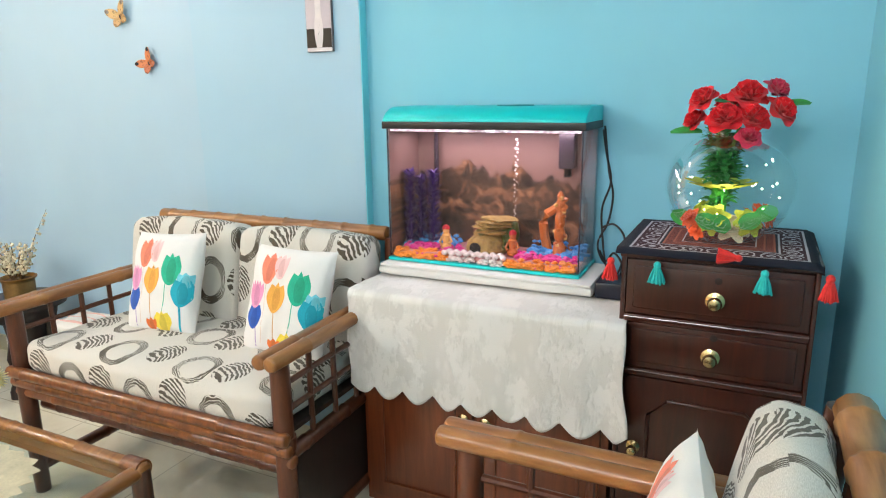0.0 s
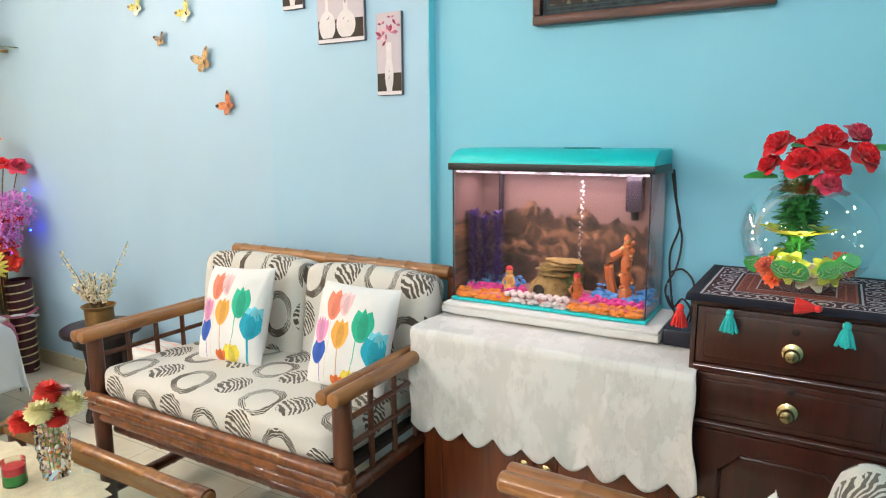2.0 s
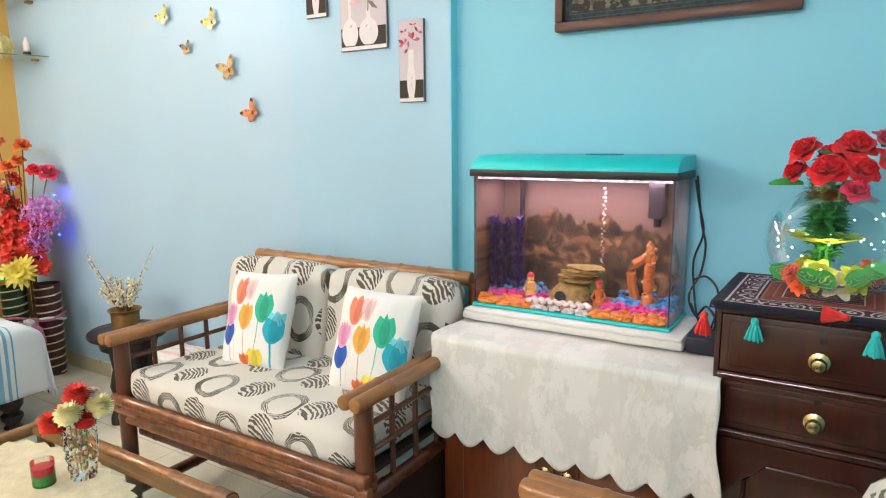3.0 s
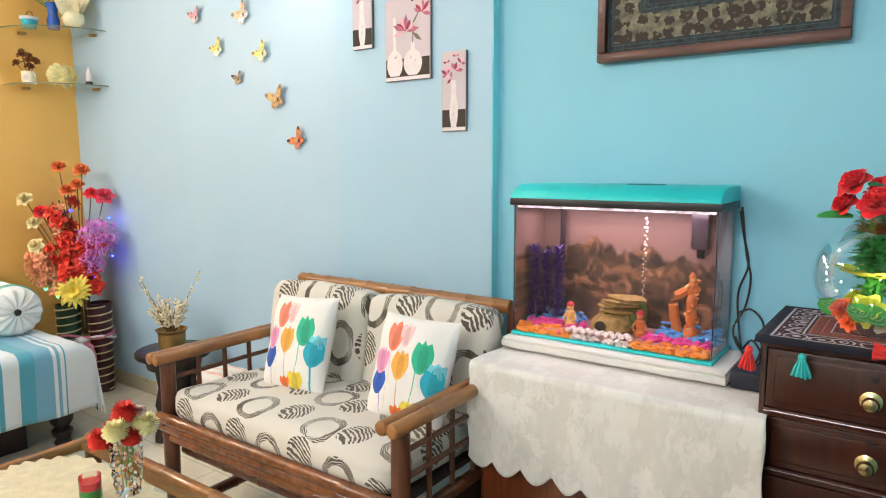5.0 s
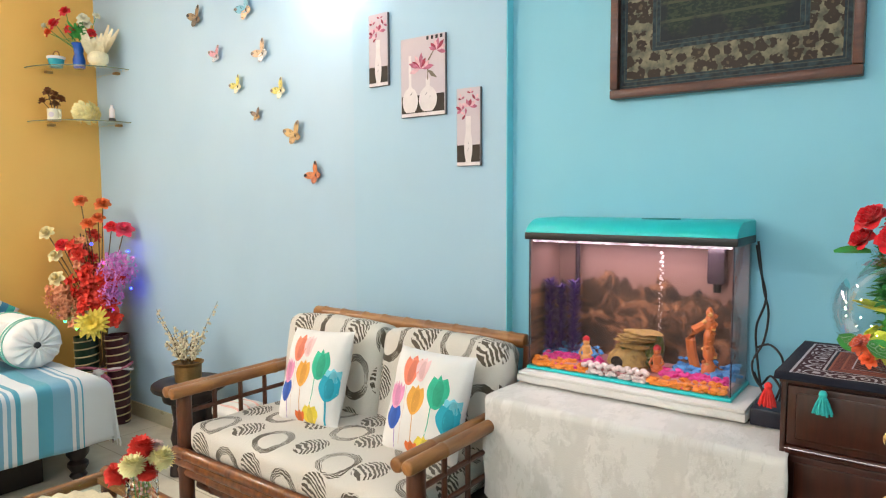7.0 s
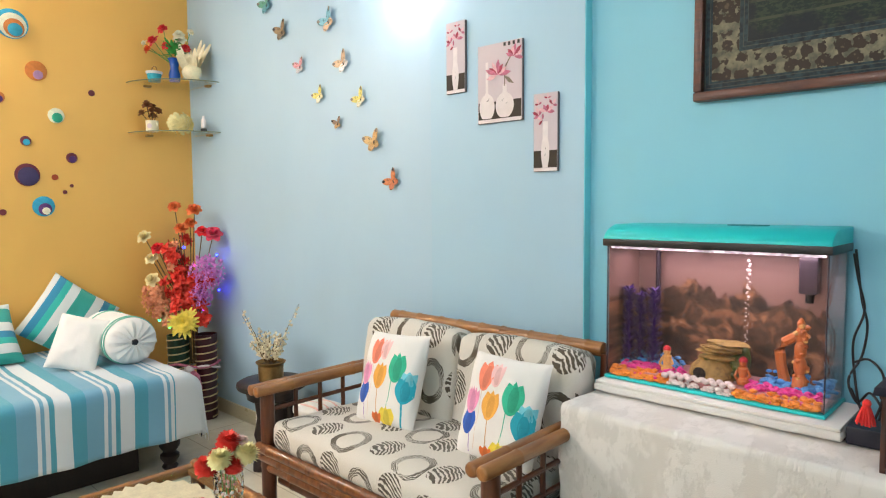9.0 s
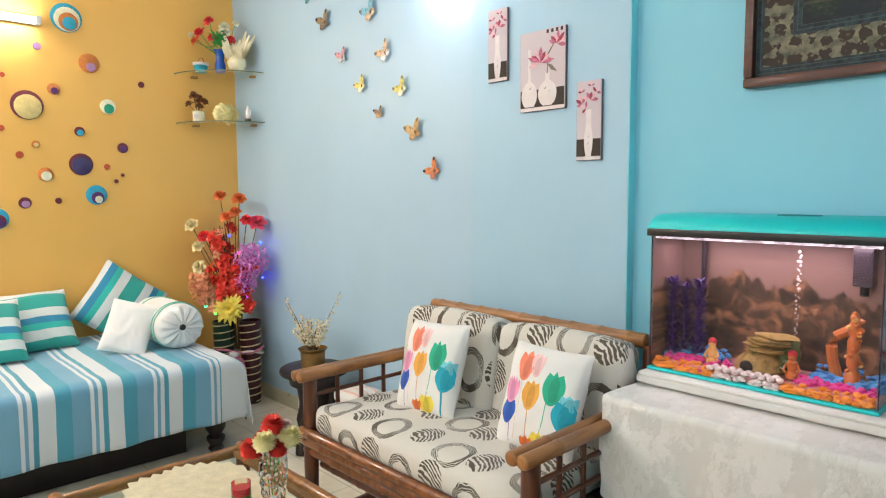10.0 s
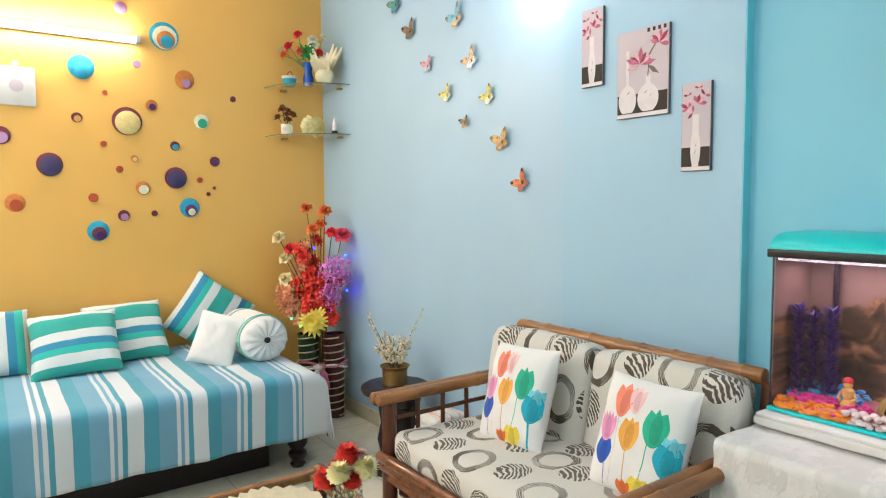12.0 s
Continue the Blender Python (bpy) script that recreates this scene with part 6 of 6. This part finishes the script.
part("apron", lathe(B(), [(0.10, 0.33), (0.125, 0.345), (0.13, 0.37), (0.15, 0.396)], seg=28), "dark_wood", st)
for k in range(3):
    a = 0.9 + 2.094 * k
    c, s = math.cos(a), math.sin(a)
    part("leg", tube(B(), [(0.12 * c, 0.12 * s, 0), (0.115 * c, 0.115 * s, 0.03), (0.09 * c, 0.09 * s, 0.10), (0.10 * c, 0.10 * s, 0.18), (0.085 * c, 0.085 * s, 0.26), (0.09 * c, 0.09 * s, 0.36)], [0.030, 0.033, 0.022, 0.034, 0.026, 0.036], 12), "dark_wood", st, "carved dark leg")
part("pierced_panel", lathe(B(), [(0.066, 0.06), (0.078, 0.10), (0.070, 0.2), (0.080, 0.30), (0.09, 0.34)], seg=20), "dark_wood", st)
for k in range(16):
    a, z = 3.6 + 0.16 * (k % 8), 0.22 + 0.028 * (k // 8) + 0.01 * (k % 2)
    part("inlay", ball(B(), (0.082 * math.cos(a), 0.082 * math.sin(a), z), 0.005, 1), "canvas_white", st, "tiny white inlay dot")
pt = thing("brass_pot", pose(-2.918, 1.945, 0.431), "old brass pot of dried blossoming twigs on stool", "pot")
part("pot", lathe(B(), [(0.058, 0), (0.062, 0.004), (0.064, 0.075), (0.066, 0.084), (0.074, 0.090), (0.076, 0.096), (0.070, 0.098), (0.060, 0.085), (0.056, 0.03)], seg=32), "old_brass", pt)
part("dry_filling", lathe(B(), [(0.0, 0.083), (0.059, 0.082), (0.0, 0.088)], seg=20), "twig", pt)
M["catkin"] = plain("catkin", lin(226, 212, 182), 0.85, 0, 0.25, 60, 300, 0.3)
for k in range(26):
    a, lean, hgt = rnd.uniform(0, 6.28), rnd.uniform(0.02, 0.14), rnd.uniform(0.09, 0.20)
    if k < 3:
        lean, hgt = (0.15, 0.14, 0.16)[k], (0.31, 0.28, 0.24)[k]
        a = (0.8, 3.9, 3.6)[k]
    tip = Vector((lean * math.cos(a), lean * math.sin(a), 0.08 + hgt))
    part("twig", tube(B(), [(0.02 * math.cos(a), 0.02 * math.sin(a), 0.08), tuple(tip * 0.55 + Vector((0, 0, 0.04))), tuple(tip)], [0.0022, 0.0018, 0.001], 5), "twig", pt)
    bm = B()
    for q in range(13):
        s = 0.3 + 0.7 * q / 13
        c = Vector((0.02 * math.cos(a), 0.02 * math.sin(a), 0.08)).lerp(tip, s) + Vector((rnd.uniform(-1, 1), rnd.uniform(-1, 1), rnd.uniform(-1, 1))) * 0.010
        ball(bm, c, rnd.uniform(0.005, 0.0085), 1)
    part("blossoms", bm, "catkin", pt, "pale dried blossoms", kind="stuff")
M["canvas_pinkish"] = plain("pale_pink", lin(226, 180, 170), 0.85, 0, 0.1, 20, 300, 0.3)
bag = thing("cloth_bundle", pose(-2.60, 2.00, 0), "white and pink folded cloth bundle behind the sofa", "bundle")
part("bag", soft_box(B(), 0.22, 0.20, 0.31, 0.05, (0, 0, 0.157), 11, 0.01, 0.012), "white_cloth", bag)
part("fold", soft_box(B(), 0.18, 0.18, 0.05, 0.02, (0.0, 0, 0.335), 9, 0.006, 0.008), "white_cloth", bag)
for dy in (-0.055, 0.0, 0.05):
    part("stripe", soft_box(B(), 0.184, 0.016, 0.053, 0.006, (0.0, dy, 0.335), 5, 0.006, 0.008), "canvas_pinkish", bag, "pink woven stripe")

# ---- divan with striped sheet and cushions ----
bed = thing("divan_bed", pose(0, 0, 0), "dark wooden divan bed against the yellow wall", "bed")
part("frame", box(B(), -4.16, -3.19, -0.35, 1.60, 0.16, 0.30, 0.008), "dark_wood", bed)
# no such part on the bed: dark box in place of the shadow beneath
part("underbed_shade", box(B(), -4.12, -3.30, -0.30, 1.42, 0.005, 0.16, 0.004), "dark_wood", bed)
part("mattress", soft_box(B(), 0.99, 1.99, 0.20, 0.05, (-3.670, 0.620, 0.398), 9), "white_cloth", bed)
for x in (-4.10, -3.23):
    for y in (-0.28, 1.545):
        part("leg", lathe(B(), [(0.030, 0), (0.040, 0.015), (0.028, 0.03), (0.046, 0.06), (0.046, 0.075), (0.030, 0.09), (0.050, 0.12), (0.054, 0.17)], (x, y, 0), 18), "dark_wood", bed, "turned dark wooden leg")
bm = B()
rows = []
SY = [-0.37 + 2.03 * k / 90 for k in range(91)]
for y in SY:
    row = []
    for k in range(53):
        s = k / 52 * 1.44
        if s < 1.02:
            x, z = -4.165 + s, 0.506
        elif s < 1.10:
            a = (s - 1.02) / 0.08 * math.pi / 2
            x, z = -3.145 + 0.05 * math.sin(a), 0.456 + 0.05 * math.cos(a)
        else:
            x, z = -3.095, 0.456 - (s - 1.10) * 0.80
        dn = max(0.0, s - 1.08) / 0.36
        x += 0.010 * dn * math.sin(y * 13 + 0.7) + 0.006 * dn * math.sin(y * 31) - 0.015 * dn
        z += (0.007 * noise.noise(Vector((x * 5, y * 5, 0))) + 0.0025 * noise.noise(Vector((x * 17, y * 12, 3)))) * (1 - dn)
        e = max(0.0, y - 1.56) / 0.10
        z -= 0.05 * e * e * (1 - dn)
        row.append(bm.verts.new((x, y + 0.012 * dn * math.sin(s * 9) * (y > 1.5), z)))
    rows.append(row)
# fall over the foot end
for q in range(1, 9):
    row = []
    for k, v in enumerate(rows[90]):
        row.append(bm.verts.new((v.co.x - 0.004 * q * (k > 39), v.co.y + 0.004 * q, max(0.172, v.co.z - 0.036 * q))))
    rows.append(row)
for a, b in zip(rows, rows[1:]):
    for k in range(52):
        bm.faces.new((a[k], a[k + 1], b[k + 1], b[k]))
sheet_ob = part("bed_sheet", bm, "bed_cloth")
sheet_ob.modifiers.new("thickness", "SOLIDIFY").thickness = 0.003
for k in range(26):
    x = -3.12 - 0.038 * k
    part("fringe_thread", tube(B(), [(x, 1.693, 0.176), (x + 0.004, 1.697, 0.155), (x - 0.003 + 0.006 * (k % 2), 1.699, 0.130)], [0.003, 0.004, 0.002], 5), ("white_cloth", "navy_black")[k % 5 == 2], sheet_ob)
one(sheet_ob, "blue, teal and white striped cotton sheet over divan", "bed sheet")

STRIPED = "teal, green and white striped square cushion on divan"


def cushion(m, w, h, t, mtl, label, group=""):
    p = thing("cushion", m, label, "cushion", group)
    part("cover", pillow(B(), w, h, t), mtl, p)
    return p


cushion(pose(-4.055, 1.250, 0.508) @ pose(0, 0, 0, 0, 0, 90) @ pose(0, 0, 0, -16, 0, 0) @ pose(0, 0, 0.02, 0, 38, 0), 0.40, 0.40, 0.13, "stripe_a", STRIPED, "striped cushions")
cushion(pose(-3.90, 0.900, 0.512) @ pose(0, 0, 0, 0, 0, 90) @ pose(0, 0, 0, -38, 0, 0) @ pose(0, 0, 0, 0, -2, 0), 0.40, 0.36, 0.13, "stripe_b", STRIPED, "striped cushions")
cushion(pose(-3.735, 0.630, 0.512) @ pose(0, 0, 0, 0, 0, 84) @ pose(0, 0, 0, -40, 0, 0) @ pose(0, 0, 0, 0, -3, 0), 0.40, 0.36, 0.13, "stripe_b", STRIPED, "striped cushions")
cushion(pose(-3.92, 0.250, 0.512) @ pose(0, 0, 0, 0, 0, 90) @ pose(0, 0, 0, -35, 0, 0), 0.40, 0.36, 0.13, "stripe_a", STRIPED, "striped cushions")
cushion(pose(-3.56, 1.200, 0.510) @ pose(0, 0, 0, 0, 0, 62) @ pose(0, 0, 0, -26, 0, 0) @ pose(0, 0, 0, 0, 14, 0), 0.235, 0.285, 0.085, "pillow_white", "small plain white cushion leaning on the bolster")

bl = thing("bolster", pose(-3.66, 1.475, 0.628) @ pose(0, 0, 0, 0, 90, 0) @ Matrix.Diagonal((1.06, 1.12, 1.0, 1.0)), "white gathered bolster with pale green piping on divan", "bolster")
bm = B()
seg = 48
prof = [(0.012, 0.225), (0.04, 0.232), (0.075, 0.228), (0.100, 0.212), (0.112, 0.185), (0.114, 0.10), (0.115, 0.0), (0.114, -0.10), (0.110, -0.19), (0.09, -0.225), (0.05, -0.235), (0.01, -0.228)]
rings = []
for i, (r, z) in enumerate(prof):
    rings.append([])
    for k in range(seg):
        a = 2 * math.pi * k / seg
        g = 0.05 * math.sin(a * 14 + noise.noise(Vector((math.cos(a) * 3, math.sin(a) * 3, 0))) * 2) if abs(z) > 0.2 else 0.006 * math.sin(a * 5 + z * 30)
        rings[-1].append(bm.verts.new((r * (1 + g) * math.cos(a), r * (1 + g) * math.sin(a), z + (0.006 * math.sin(a * 14) if abs(z) > 0.21 else 0))))
for a, b in zip(rings, rings[1:]):
    for k in range(seg):
        bm.faces.new((a[k], a[(k + 1) % seg], b[(k + 1) % seg], b[k]))
bm.faces.new(rings[0]), bm.faces.new(rings[-1][::-1])
body = part("cover", bm, "pillow_white", bl)
M["piping"] = plain("piping", lin(120, 196, 176), 0.8)
for z in (0.165, 0.135, -0.12):
    part("piping", tube(B(), [(0.1165 * math.cos(a), 0.1165 * math.sin(a), z) for a in (2 * math.pi * k / 40 for k in range(41))], 0.0028, 6), "piping", body)
part("button", lathe(B(), [(0.014, 0), (0.016, 0.006), (0.008, 0.012)], (0, 0, 0.222), 14), "edge_dark", bl, "dark gathered button")

# ---- coffee table ----
tb = thing("coffee_table", pose(-1.755, 0.90, 0), "low cane coffee table with a glass top", "table")
AX, AY, TZ = 0.445, 0.30, 0.405
for s in (-1, 1):
    part("side_rail", cane(B(), (-AX - 0.02, s * AY, TZ), (AX + 0.02, s * AY, TZ), 0.021, 0.3), "cane_light", tb)
    part("end_rail", cane(B(), (s * AX, -AY - 0.02, TZ - 0.004), (s * AX, AY + 0.02, TZ - 0.004), 0.020, 0.26), "cane_light", tb)
    part("lower_rail", cane(B(), (-AX, s * AY, 0.14), (AX, s * AY, 0.14), 0.016, 0.3), "cane_dark", tb)
    for q in (-1, 1):
        part("leg", tube(B(), [(s * AX, q * AY, 0), (s * AX, q * AY, TZ)], 0.024, 12), "cane_dark", tb)
        part("corner_binding", tube(B(), [(s * (AX - 0.045), q * AY, TZ), (s * (AX + 0.012), q * AY, TZ)], 0.0265, 14), "cane", tb, "wound cane corner binding")
M["matte_cane"] = plain("matte_cane", lin(140, 92, 48), 0.88, 0, 0.2, 20, 120, 0.2)
part("inner_frame", box(B(), -AX + 0.02, AX - 0.02, -AY + 0.02, -AY + 0.045, TZ - 0.012, TZ + 0.006, 0), "matte_cane", tb)
part("inner_frame", box(B(), -AX + 0.02, AX - 0.02, AY - 0.045, AY - 0.02, TZ - 0.012, TZ + 0.006, 0), "matte_cane", tb)
part("glass_top", box(B(), -AX + 0.018, AX - 0.018, -AY + 0.018, AY - 0.018, TZ + 0.0065, TZ + 0.0145, 0.002), "table_glass", tb, "clear greenish glass top").visible_shadow = False
# lace runner with a toothed edge
bm = B()
n = 72
mid = bm.verts.new((0, 0, 0.0015))
pts = []
for k in range(n * 2):
    a = 2 * math.pi * k / (n * 2)
    r = 1.0 + 0.035 * math.sin(a * 36) + 0.02 * math.sin(a * 9)
    q = (abs(math.cos(a)) ** 3 + abs(math.sin(a)) ** 3) ** (-1 / 3)
    pts.append(bm.verts.new((0.35 * q * r * math.cos(a), 0.205 * q * r * math.sin(a), 0.0015)))
for k in range(n * 2):
    bm.faces.new((mid, pts[k], pts[(k + 1) % (n * 2)]))
M["crochet"] = plain("crochet", lin(206, 194, 164), 0.9, 0, 0.18, 24, 160, 0.5)
dl = part("doily", bm, "crochet", None, "", False, lambda c: (c.x, c.y))
dl.modifiers.new("thickness", "SOLIDIFY").thickness = 0.0012
one(dl, "cream crocheted lace runner lying on glass table", "doily", m=pose(-1.80, 0.915, 0.4225))
TT = 0.4245
M["fl_coral"] = plain("fl_coral", lin(226, 58, 44), 0.65, 0, 0.22, 40, 200, 0.15)
M["fl_blush"] = plain("fl_blush", lin(240, 206, 200), 0.65, 0, 0.12, 40, 200, 0.15)
M["fl_lemon"] = plain("fl_lemon", lin(255, 236, 176), 0.65, 0, 0.12, 40, 200, 0.15)
cv = thing("crystal_vase", pose(-1.715, 1.062, TT), "cut crystal vase with red and yellow silk flowers", "vase")
M["crystal"] = clear_glass("crystal", (0.93, 0.95, 0.95), 1.0)
bm = B()
seg = 16
rings = []
for i in range(12):
    z = 0.165 * i / 11
    r = 0.034 + 0.006 * math.sin(math.pi * i / 11 - 0.6)
    rings.append([bm.verts.new(((r + (0.003 if (k + i) % 2 else 0)) * math.cos(2 * math.pi * k / seg), (r + (0.003 if (k + i) % 2 else 0)) * math.sin(2 * math.pi * k / seg), z)) for k in range(seg)])
for a, b in zip(rings, rings[1:]):
    for k in range(seg):
        bm.faces.new((a[k], a[(k + 1) % seg], b[(k + 1) % seg], b[k]))
bm.faces.new(rings[0][::-1])
part("glass", bm, "crystal", cv, "cut crystal", False).visible_shadow = False
for k in range(80):
    a, r = rnd.uniform(0, 6.28), rnd.uniform(0, 0.027)
    part("glass_bead", ball(B(), (r * math.cos(a), r * math.sin(a), 0.008 + rnd.uniform(0, 0.115)), rnd.uniform(0.0035, 0.006), 1), ("sand", "gravel_white", "toy_cream", "crochet", "toy_orange", "fl_blush")[k % 6], cv)
for side, near, z, r, c in ((-0.072, 0.0, 0.175, 0.037, "fl_coral"), (-0.026, 0.03, 0.203, 0.038, "fl_lemon"), (0.004, -0.015, 0.236, 0.038, "fl_coral"), (0.062, 0.0, 0.200, 0.040, "fl_lemon"), (0.018, 0.022, 0.176, 0.032, "fl_coral"), (0.046, -0.03, 0.225, 0.026, "fl_blush"), (-0.03, -0.04, 0.190, 0.032, "fl_coral")):
    x, y = 0.36 * side + 0.80 * near, 0.72 * side - 0.40 * near
    z -= 0.012
    bm = B()
    ball(bm, (x, y, z), r * 0.55, 2)
    pompom(bm, (x, y, z), r * 0.98, 230, rnd)
    part("flower", bm, c, cv)
    part("stem", tube(B(), [(x * 0.2, y * 0.2, 0.02), (x * 0.35, y * 0.35, 0.15), (x, y, z)], 0.0013, 5), "leaf", cv)
jr = thing("candle_jar", pose(-1.765, 0.985, TT), "glass candle jar banded in red and green wax", "candle")
part("lower_wax", lathe(B(), [(0.024, 0.002), (0.0255, 0.006), (0.0255, 0.028), (0.0, 0.029)]), "leaf", jr, "green wax")
part("upper_wax", lathe(B(), [(0.0255, 0.029), (0.0255, 0.05), (0.0, 0.051)]), "toy_red", jr, "red wax")
part("glass", lathe(B(), [(0.027, 0), (0.028, 0.004), (0.028, 0.065), (0.0265, 0.065)]), "crystal", jr).visible_shadow = False
